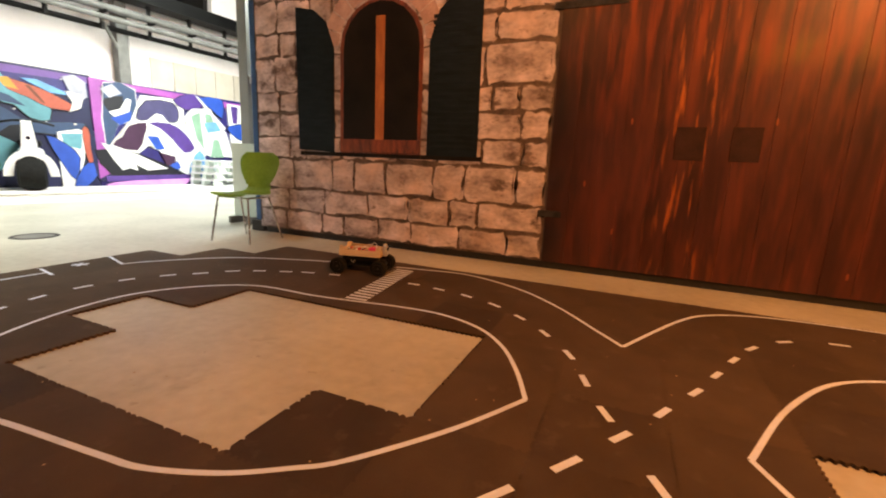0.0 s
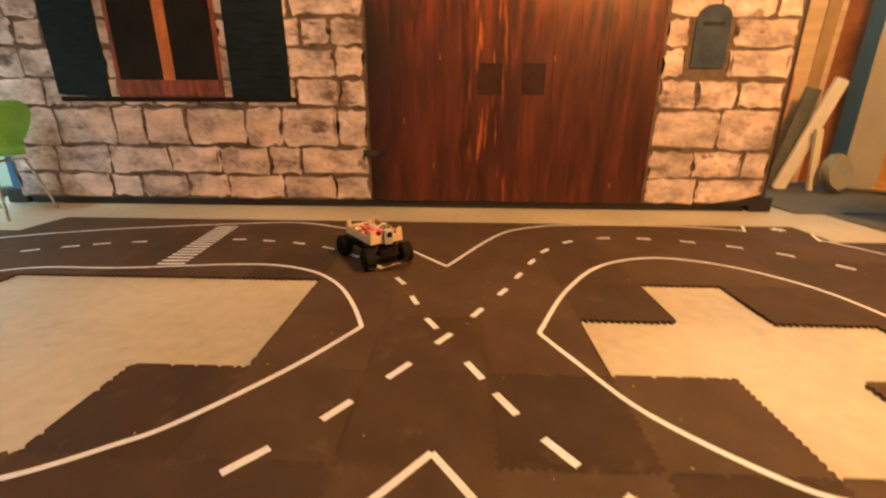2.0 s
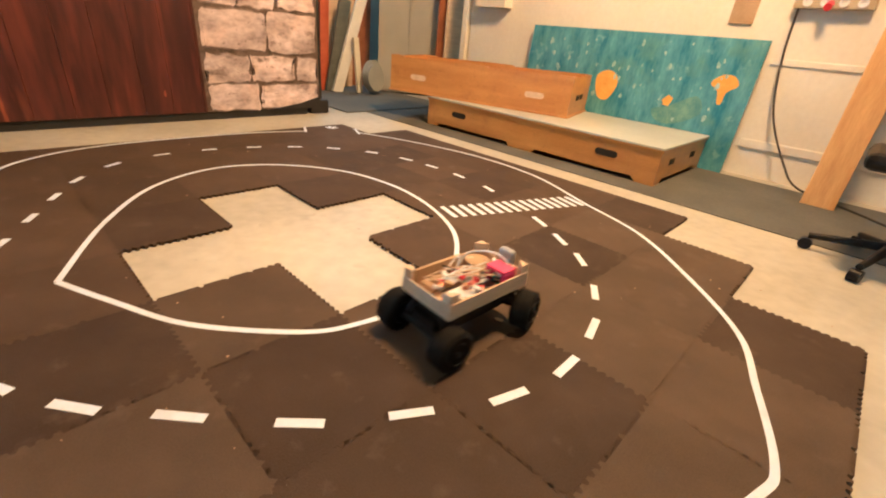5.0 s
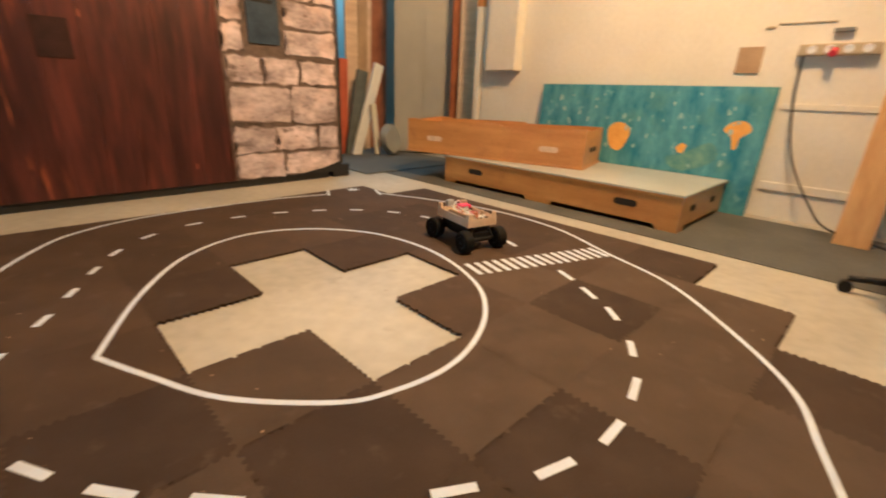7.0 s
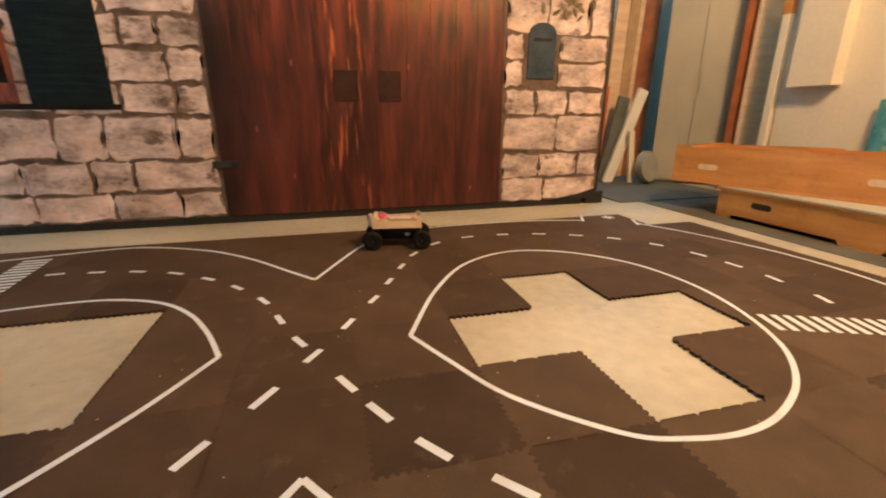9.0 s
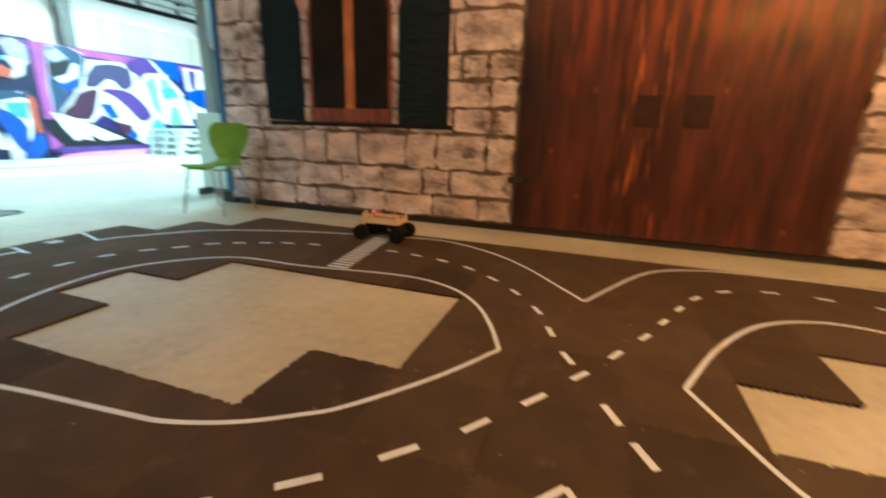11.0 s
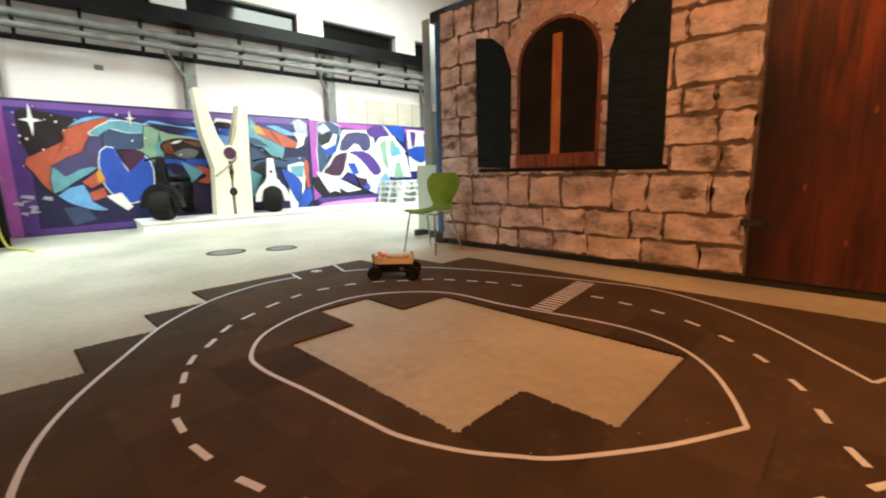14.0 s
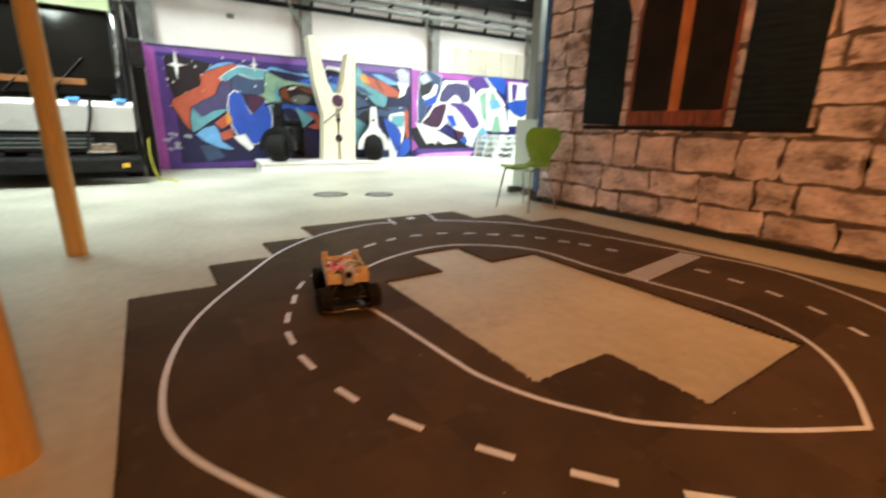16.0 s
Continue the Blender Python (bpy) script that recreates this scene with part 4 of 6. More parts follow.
def printed_front():
    rnd = random.Random(11)
    b = thing("printed_house_front", pose(0, WALL_Y, 0), "printed sheet showing a stone house front with door and window", "banner")
    part("sheet", box(-4.54, 1.59, 0.0, 0.03, 0.06, 2.54), "mortar", b)
    rows = [0.065, 0.265, 0.49, 0.79, 1.0, 1.22, 1.42, 1.74, 1.96, 2.24, 2.53]
    gap = 0.015
    for j, (z0, z1) in enumerate(zip(rows, rows[1:])):
        mid = (z0 + z1) / 2
        spans = [(-4.53, -1.56), (0.66, 1.58)]
        for a, e in spans:
            x = a
            while x < e - 0.05:
                w = rnd.uniform(0.24, 0.50) if mid < 0.8 else rnd.uniform(0.20, 0.42)
                if e - (x + w) < 0.16:
                    w = e - x
                zz0, zz1 = z0 + rnd.uniform(-0.008, 0.008), z1 + rnd.uniform(-0.008, 0.008)
                if 0.66 <= x < 1.12 and 1.05 < mid < 1.5:      # room for the wall plate
                    x, w = 0.66, 0.15
                    stone_piece(b, x + w / 2, (zz0 + zz1) / 2, w, zz1 - zz0 - gap, rnd)
                    x, w = 1.13, e - 1.13
                stone_piece(b, x + w / 2, (zz0 + zz1) / 2, w - gap, zz1 - zz0 - gap, rnd)
                x += w
    # window with arch and shutters
    win = part("window", prism(arch_outline(-3.50, -2.66, 0.86, 1.78, 2.17), -0.0065, -0.010, "y"), "frame_wood", b, "arched window with dark panes and red-brown frame")
    part("pane", prism(arch_outline(-3.465, -2.695, 0.98, 1.77, 2.14), -0.010, -0.012, "y"), "dark_pane", win)
    part("mullion", box(-3.12, -3.03, -0.017, -0.012, 0.98, 2.02, 0.002), "mullion", win, "bright orange wooden mullion")
    part("sill", box(-3.50, -2.66, -0.020, -0.0101, 0.87, 0.985, 0.003), "frame_wood", win)
    for k in range(11):
        a0, a1 = math.pi * (k + 0.04) / 11, math.pi * (k + 0.96) / 11
        pts = [(-3.08 + rx * math.cos(a), 1.80 + rz * math.sin(a)) for rx, rz, a in ((0.44, 0.39, a0), (0.60, 0.56, a0), (0.60, 0.56, a1), (0.44, 0.39, a1))]
        part("arch_stone", prism(pts, -0.004, -0.0115, "y", inset=0.02), "arch", win)
    left = part("shutter", prism([(-3.99, 0.88), (-3.57, 0.86), (-3.57, 1.80), (-3.66, 2.02), (-3.80, 2.13), (-4.01, 2.17)], -0.004, -0.0125, "y"), "shutter", b, "dark blue-grey louvred shutter")
    right = part("shutter", prism([(-2.60, 0.86), (-2.14, 0.86), (-2.15, 2.24), (-2.32, 2.20), (-2.52, 2.02), (-2.60, 1.78)], -0.004, -0.0125, "y"), "shutter", b, "dark blue-grey louvred shutter")
    for sh, x0, x1 in ((left, -3.97, -3.60), (right, -2.57, -2.17)):
        z = 0.92
        while z < 1.96:
            part("slat", prism([(-0.0145, z), (-0.0155, z + 0.012), (-0.0127, z + 0.030), (-0.0127, z)], x0, x1 if z < 1.8 else (x0 + (x1 - x0) * 0.7), "x"), "shutter", sh)
            z += 0.047
    part("shadow_sill", box(-3.98, -2.10, -0.0085, -0.006, 0.825, 0.862), "dark_pane", b)
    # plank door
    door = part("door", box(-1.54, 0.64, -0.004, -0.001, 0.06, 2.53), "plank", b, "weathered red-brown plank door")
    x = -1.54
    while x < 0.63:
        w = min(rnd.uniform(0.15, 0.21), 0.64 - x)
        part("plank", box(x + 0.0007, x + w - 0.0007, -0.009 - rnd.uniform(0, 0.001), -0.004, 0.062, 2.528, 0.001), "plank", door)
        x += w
    for x0, x1 in ((-0.70, -0.52), (-0.37, -0.20)):
        part("hatch", box(x0, x1, -0.014, -0.0102, 0.89, 1.11, 0.002), "hatch", door, "dark square plate on the door")
    for z in (1.93, 0.42):
        part("hinge", box(-1.60, -1.10 if z > 1 else -1.42, -0.015, -0.0102, z, z + 0.05, 0.003), "iron", door)
    for k in range(5):
        xx, zz = rnd.uniform(-1.45, 0.55), rnd.uniform(0.2, 1.7)
        part("knot", prism([(0.008 * math.cos(a), 0.024 * math.sin(a)) for a in (2 * math.pi * j / 8 for j in range(8))], -0.0105, -0.0112, "y"), "frame_wood", door, m=pose(xx, 0, zz))
    plate = part("wall_plate", prism(arch_outline(0.85, 1.09, 1.08, 1.42, 1.50, 8), 0.0, -0.012, "y"), "slate", b, "dark slate-grey plate on the stones")
    part("slot", box(0.89, 1.05, -0.015, -0.012, 1.36, 1.385), "iron", plate)
    # hanging leaves over the stones beside the door
    for k in range(150):
        x, z = rnd.gauss(1.22, 0.17), rnd.gauss(1.93, 0.2)
        if not (0.72 < x < 1.56 and 1.48 < z < 2.5):
            continue
        r = rnd.uniform(0.022, 0.05)
        part("leaf", prism([(0, r), (0.35 * r, 0.3 * r), (0.3 * r, -0.5 * r), (0, -r), (-0.35 * r, -0.4 * r), (-0.3 * r, 0.4 * r)], -0.0065, -0.0095 - 0.00003 * k, "y"), "leaf", b, m=pose(x, 0, z, 0, rnd.uniform(0, 360), 0))
    # hem torn open at one lower corner
    part("torn_hem", prism([(1.10, 0.055), (1.585, 0.055), (1.585, 0.15), (1.40, 0.10)], -0.007, -0.010, "y"), "black_rail", b)


printed_front()


# ---- right-hand side: boxes, board, wall ----
def rounded_slot(x, y0, y1, z0, z1, depth):
    r = (z1 - z0) / 2
    pts = [(y1 - r + r * math.cos(a), z0 + r + r * math.sin(a)) for a in (math.pi * (k / 6 - 0.5) for k in range(7))]
    pts += [(y0 + r + r * math.cos(a), z0 + r + r * math.sin(a)) for a in (math.pi * (k / 6 + 0.5) for k in range(7))]
    return prism(pts, x, x - depth, "x")


def stage_box(m, lx, ly, h, label, upside, hole):
    """A low wooden box with feet, patches for hand holes and a top sheet; upside turns it over."""
    s = thing("stage_box", m, label, "wooden box", "stacked stage boxes")
    foot = 0.012 if upside else 0.035
    t = 0.018

    def side(y0, y1):
        return [(y0, h), (y0, 0), (y0 + 0.12, 0), (y0 + 0.15, foot), ((y0 + y1) / 2 - 0.13, foot), ((y0 + y1) / 2 - 0.11, 0), ((y0 + y1) / 2 + 0.11, 0), ((y0 + y1) / 2 + 0.13, foot), (y1 - 0.15, foot), (y1 - 0.12, 0), (y1, 0), (y1, h)]

    for x in (0.0, lx - t):
        sp = part("side_panel", prism(side(0, ly), x, x + t, "x"), "box_wood", s)
        # flat patches for the holes: pale for a lit inside, dark for a shaded one
        for y in (ly * 0.13, ly * 0.78):
            part("hand_hole", rounded_slot(x - 0.0015 if x == 0 else x + t + 0.0025, y, y + 0.16, h * 0.50, h * 0.50 + 0.045, 0.001), hole, sp)
    for y in (t, ly - 2 * t):
        ep = part("end_panel", prism([(t + 0.001, h), (t + 0.001, 0), (0.10, 0), (0.13, foot), (lx - 0.13, foot), (lx - 0.10, 0), (lx - t - 0.001, 0), (lx - t - 0.001, h)], y - t if y < ly / 2 else y + t, (y - t if y < ly / 2 else y + t) + t, "y"), "box_wood", s)
        if y < ly / 2 or upside:
            face = -0.0018 if y < ly / 2 else ly + 0.0006
            for x in (0.18, lx - 0.30):
                part("hand_hole", box(x, x + 0.10, face, face + 0.0012, h * 0.50, h * 0.50 + 0.04, 0.0), "box_shade", ep)
    if upside:
        part("floor_panel", box(0.02, lx - 0.02, 0.02, ly - 0.02, h - 0.03, h - 0.012), "box_wood", s)
        part("base_board", box(-0.012, lx + 0.012, -0.012, ly + 0.012, h, h + 0.014, 0.003), "box_wood", s)
    else:
        part("top_sheet", box(-0.012, lx + 0.012, -0.012, ly + 0.012, h + 0.0005, h + 0.014, 0.003), "box_top", s, "worn grey laminate top")
        part("top_edge", box(-0.010, lx + 0.010, -0.010, ly + 0.010, h - 0.014, h, 0.002), "box_wood", s)
    # dark block standing in for the shade inside the box
    if not upside:
        part("inner_dark", box(0.03, lx - 0.03, 0.03, ly - 0.03, foot + 0.002, h - 0.035), "box_shade", s)
    return s


stage_box(pose(2.27, -0.77, 0), 0.90, 2.06, 0.232, "low orange wooden stage box with worn grey top", False, "box_shade")
stage_box(pose(2.15, 1.69, 0.2465 + 0.299, 0, 0, 15.2) @ pose(0, 0, 0, 180, 0, 0), 0.60, 1.66, 0.285, "orange wooden stage box lying upside down on another", True, "pale_wood")


def right_side():
    rnd = random.Random(3)
    bd = thing("painted_board", pose(3.18, 0, 0, 0, 3.5, 0), "teal painted board with yellow blots leaning on the wall", "painting")
    part("board", box(0.0, 0.018, -0.93, 0.95, 0.0, 0.90, 0.002), "teal_board", bd)
    part("sun_blot", prism([(y * 1.0, z) for y, z in [tuple(v[:2]) for v in spline([(0.22, 0.55, 0), (0.14, 0.60, 0), (0.05, 0.57, 0), (0.03, 0.48, 0), (0.09, 0.37, 0), (0.17, 0.38, 0), (0.21, 0.45, 0)], 3, True)]], -0.0006, -0.002, "x"), "yellow_paint", bd)
    part("tree_blot", prism([tuple(v[:2]) for v in spline([(-0.66, 0.60, 0), (-0.72, 0.66, 0), (-0.80, 0.66, 0), (-0.84, 0.60, 0), (-0.78, 0.55, 0), (-0.77, 0.47, 0), (-0.74, 0.47, 0), (-0.72, 0.55, 0)], 3, True)], -0.0006, -0.002, "x"), "yellow_paint", bd)
    part("small_blot", prism([(-0.36, 0.44), (-0.40, 0.48), (-0.44, 0.46), (-0.42, 0.40), (-0.38, 0.40)], -0.0006, -0.002, "x"), "yellow_paint", bd)
    part("olive_blot", prism([tuple(v[:2]) for v in spline([(-0.30, 0.36, 0), (-0.42, 0.40, 0), (-0.60, 0.50, 0), (-0.66, 0.38, 0), (-0.50, 0.28, 0), (-0.36, 0.28, 0)], 3, True)], -0.0004, -0.001, "x"), "olive_paint", bd)
    for k in range(46):
        y, z, r = rnd.uniform(-0.85, 0.85), rnd.uniform(0.3, 0.86), rnd.uniform(0.006, 0.018)
        part("fleck", prism([(y + r * rnd.uniform(0.5, 1.3) * math.cos(a), z + 1.6 * r * rnd.uniform(0.5, 1.3) * math.sin(a)) for a in (2 * math.pi * j / 7 for j in range(7))], -0.0006, -0.0022 - 0.00002 * k, "x"), "splash", bd)
    single("wooden_tile", box(3.285, 3.298, -0.77, -0.62, 0.99, 1.16, 0.002), "cardboard", Matrix(), "small square brown wooden plate on the wall", "plate")
    # socket strip
    st = thing("socket_strip", pose(3.3, -1.17, 1.125), "cream wall trunking with sockets and a red plug", "socket strip")
    part("trunking", box(-0.06, -0.001, -0.20, 0.20, -0.035, 0.035, 0.006), "trunking", st)
    for y in (-0.14, -0.05, 0.04, 0.13):
        so = part("socket", lathe([(0.0, 0.0), (0.022, 0.0), (0.026, 0.012), (0.016, 0.012), (0.014, 0.004)], 14, m=pose(-0.06, y, 0, 0, -90, 0)), "white_plastic", st)
    part("plug", rod((-0.065, 0.015, -0.01), (-0.12, 0.015, -0.03), 0.022), "red_plastic", st, "red plug", smooth=True)
    part("box_cover", box(-0.04, -0.001, -0.05, 0.05, 0.10, 0.125, 0.004), "grey_beam", st)
    single("conduit", rod((3.294, -0.82, 1.298), (3.294, -1.12, 1.292), 0.005), "trunking", Matrix(), "thin grey conduit fixed along the wall", "conduit", smooth=True)
    single("clip", box(3.288, 3.299, -0.80, -0.75, 1.268, 1.285, 0.003), "trunking", Matrix(), "small grey cable clip on the wall", "clip")
    single("power_cable", tube([(3.26, -1.0, 1.10), (3.26, -1.02, 0.8), (3.24, -1.1, 0.45), (3.15, -1.28, 0.16), (3.02, -1.42, 0.05), (2.95, -1.7, 0.012), (2.7, -1.95, 0.012)], 0.007), "cable", Matrix(), "dark power cable hanging from the socket strip", "cable", smooth=True)
    # skirting ledges on the plastered wall
    structure("trim_upper", box(3.288, 3.299, -6.2, -0.96, 0.755, 0.795, 0.004), "plaster", "painted ledge along the wall")
    structure("trim_lower", box(3.282, 3.299, -6.2, -0.96, 0.20, 0.26, 0.006), "plaster", "painted plinth ledge along the wall")
    # leaning beam, near the wall
    single("leaning_beam", box(-0.025, 0.025, -0.085, 0.085, 0.0, 2.35, 0.004), "post_wood", pose(2.88, -1.55, 0.0, 0, 9, 0), "squared orange-brown timber leaning on the wall", "timber")
    # wall column and boxes beside the cabinet
    structure("column_wall", box(3.18, 3.299, 1.29, 1.66, 1.02, 3.4, 0.005), "plaster", "white boxed-in duct high on the wall")
    single("partition", box(3.46, 3.92, 2.30, 2.33, 0, 2.4, 0.004), "pale_wood", Matrix(), "pale brown board standing beside the cabinet", "board")
    single("wooden_block", box(3.27, 3.34, 1.83, 1.91, 1.651, 2.05, 0.004), "box_wood", Matrix(), "orange wooden block standing on the white post", "block")
    single("white_post", box(3.27, 3.34, 1.83, 1.90, 0, 1.65, 0.004), "plaster", Matrix(), "white upright wooden post by the cabinet", "post")
    # tall cabinet with two doors
    cab = thing("tall_cabinet", pose(3.62, 2.58, 0, 0, 0, 46.6), "tall grey two-door cabinet beyond the boxes", "cabinet")
    part("body", box(0.02, 0.50, 0.0, 0.74, 0.02, 2.3, 0.004), "cabinet_grey", cab)
    for k, (y0, y1) in enumerate(((0.004, 0.368), (0.372, 0.736))):
        dr = part("door", box(0.0, 0.019, y0, y1, 0.04, 2.29, 0.003), "cabinet_grey", cab)
        part("handle", box(-0.02, -0.0005, 0.335 if k == 0 else 0.395, 0.345 if k == 0 else 0.405, 1.0, 1.3, 0.002), "cabinet_grey", dr)
    part("plinth", box(0.03, 0.49, 0.01, 0.73, 0.0, 0.019), "iron", cab)
    # added dark strip for the shade in the gap beside the cabinet
    single("partition", box(3.42, 3.60, 2.40, 2.42, 0, 2.4, 0.004), "rust_trim", Matrix(), "narrow dark brown strip standing in for the shaded gap beside the cabinet", "board")
    # materials stored in the alley
    for k, (x, y, w, h, tilt, mat, lab) in enumerate((
            (2.67, 3.45, 0.17, 2.6, 1, "pale_wood", "long pale wooden plank leaning in the alley"),
            (2.84, 3.50, 0.13, 2.6, 2, "cardboard", "long brown board leaning in the alley"),
            (3.18, 3.66, 0.36, 2.5, 1, "rust_trim", "wide dark brown panel leaning in the alley"),
            (2.96, 3.56, 0.10, 2.6, 2, "pale_wood", "narrow pale wooden plank leaning in the alley"),
            (3.46, 3.74, 0.34, 2.5, 1, "pale_post", "grey panel leaning in the alley"),
            (2.50, 3.12, 0.13, 1.14, 19, "white_plastic", "white board leaning askew in the alley"),
            (2.47, 3.20, 0.15, 1.02, 12, "pipe_grey", "dark grey panel leaning in the alley"),
            (2.76, 3.02, 0.07, 0.62, -6, "plaster", "short pale board end standing in the alley"),
            (2.42, 3.28, 0.11, 1.12, 2, "pipe_orange", "red-orange bar standing in the alley"))):
        single("plank", box(-w / 2, w / 2, -0.02, 0.02, 0, h, 0.003), mat, pose(x, y, 0.002, 0, tilt, 0), lab, "plank", "leaning boards")
    for k in range(3):
        single("coil", lathe([(0.16 - 0.02 * k, -0.015), (0.19 - 0.02 * k, -0.015), (0.19 - 0.02 * k, 0.015), (0.16 - 0.02 * k, 0.015)], 24), "pale_post", pose(2.90 - 0.02 * k, 2.94 - 0.05 * k, 0.2, 82, 0, 15), "coil of grey hose leaning on the boards", "coil", "hose coils")
    single("dark_step", box(1.85, 3.28, 1.95, 4.38, 0.001, 0.012, 0.003), "rubber_mat", Matrix(), "dark rubber mat on the alley floor", "mat")
    single("floor_mat", box(2.06, 3.16, -2.6, 1.93, 0.001, 0.005), "rubber_mat", Matrix(), "thin dark grey floor covering under the boxes", "mat")
    # office chair foot
    ch = thing("swivel_chair_base", pose(1.98, -1.86, 0), "black swivel chair base with castors", "chair")
    for k in range(5):
        a = radians(72 * k + 20)
        part("leg", rod((0.03 * math.cos(a), 0.03 * math.sin(a), 0.10), (0.27 * math.cos(a), 0.27 * math.sin(a), 0.065), 0.02, 0.014), "plastic_black", ch, smooth=True)
        part("castor", rod((0.27 * math.cos(a) - 0.02 * math.sin(a), 0.27 * math.sin(a) + 0.02 * math.cos(a), 0.027), (0.27 * math.cos(a) + 0.02 * math.sin(a), 0.27 * math.sin(a) - 0.02 * math.cos(a), 0.027), 0.027), "plastic_black", ch, smooth=True)
    part("column", rod((0, 0, 0.07), (0, 0, 0.42), 0.025), "plastic_black", ch, smooth=True)
    part("seat", box(-0.22, 0.22, -0.22, 0.22, 0.42, 0.49, 0.03), "plastic_black", ch)


right_side()


# ---- chair, panel and timber posts ----
def green_chair():
    c = thing("green_chair", pose(-4.28, 1.56, 0, 0, 0, 275), "green moulded plywood chair with thin steel legs", "chair")
    # shell: one bent sheet, facing +x
    prof = [(0.21, 0.425), (0.19, 0.445), (0.05, 0.435), (-0.10, 0.430), (-0.17, 0.45), (-0.205, 0.52), (-0.225, 0.64), (-0.245, 0.76), (-0.255, 0.83)]
    half = [0.18, 0.21, 0.225, 0.21, 0.15, 0.14, 0.21, 0.23, 0.16]
    pr = [tuple(v[:2]) for v in spline([(a, b, 0) for a, b in prof], 4)]
    hw = [v[0] for v in spline([(w, 0, 0) for w in half], 4)]
    bm = bmesh.new()
    rings = []
    for (x, z), w in zip(pr, hw):
        rings.append([bm.verts.new((x + (0.03 * (k / 4) ** 2 if z > 0.5 else 0), w * k / 4, z + (0.012 * (k / 4) ** 2 if z < 0.5 else 0))) for k in range(-4, 5)])
    for a, b in zip(rings, rings[1:]):
        for k in range(8):
            bm.faces.new((a[k], a[k + 1], b[k + 1], b[k]))
    bmesh.ops.solidify(bm, geom=bm.faces[:], thickness=0.011)
    part("shell", bm, "chair_green", c, smooth=True)
    for s in (-1, 1):
        part("leg", tube([(0.20, s * 0.22, 0.0), (0.17, s * 0.19, 0.25), (0.15, s * 0.17, 0.41)], 0.0095), "steel", c, smooth=True)
        part("leg", tube([(-0.24, s * 0.22, 0.0), (-0.17, s * 0.19, 0.25), (-0.12, s * 0.17, 0.41)], 0.0095), "steel", c, smooth=True)
        part("side_rail", rod((0.15, s * 0.17, 0.412), (-0.12, s * 0.17, 0.412), 0.009), "steel", c, smooth=True)
    part("cross_bar", rod((0.12, -0.17, 0.408), (0.12, 0.17, 0.408), 0.008), "steel", c, smooth=True)


green_chair()
pp = thing("pale_screen", pose(-5.14, 2.35, 0), "pale green upright screen beside the container", "screen")
part("sheet", box(-0.18, 0.18, -0.012, 0.012, 0.08, 0.93, 0.004), "pale_panel", pp)
for x in (-0.14, 0.14):
    part("foot", box(x - 0.02, x + 0.02, -0.12, 0.12, 0.0, 0.08, 0.004), "grey_beam", pp)
gp = thing("steel_post", pose(-5.23, 2.52, 0), "grey painted steel post beside the container", "post")
part("column", box(-0.07, 0.07, -0.05, 0.05, 0.012, 2.75, 0.008), "pale_post", gp)
part("base_plate", box(-0.12, 0.12, -0.10, 0.10, 0.0, 0.0115, 0.002), "grey_beam", gp)
part("bracket", box(0.071, 0.16, -0.03, 0.03, 1.62, 1.70, 0.004), "white_plastic", gp)
single("timber_post", rod((0, 0, 0), (0, 0, 3.2), 0.055, 0.05, 16), "post_wood", pose(-4.37, -2.13, 0, 0, 0, 0), "round orange-brown timber post standing on the floor", "post", "timber posts", smooth=True)
single("timber_post", rod((0, 0, 0), (0, 0, 3.2), 0.06, 0.055, 16), "post_wood", pose(-2.30, -2.07, 0, 0, 0, 0), "round orange-brown timber post standing on the floor", "post", "timber posts", smooth=True)

# ceiling lamps over the track
for x, y in ((-1.9, -0.5), (1.45, -0.9)):
    lp = thing("ceiling_lamp", pose(x, y, 3.6), "long warm ceiling lamp hanging over the track", "lamp", "ceiling lamps")
    part("housing", box(-0.27, 0.27, -0.82, 0.82, 0.0, 0.06, 0.01), "grey_beam", lp)
    for yy in (-0.7, 0.7):
        part("hanger", rod((0, yy, 0.06), (0, yy, 2.0), 0.006), "steel", lp)


# ---- foam mat track ----
def mat_cells():
    rows = {3: (-10, 3), 2: (-11, 4), 1: (-12, 4), 0: (-12, 4), -1: (-12, 4), -2: (-12, 4), -3: (-11, 4), -4: (-10, 3), -5: (-9, 2)}
    gone = {(0, -1), (-1, -1), (1, -1), (0, 0), (0, -2)}                       # cross-shaped opening
    gone |= {(i, -2) for i in range(-8, -5)} | {(i, -1) for i in range(-9, -4)} | {(i, 0) for i in range(-8, -4)}
    return [(i, j) for j, (a, b) in rows.items() for i in range(a, b + 1) if (i, j) not in gone]


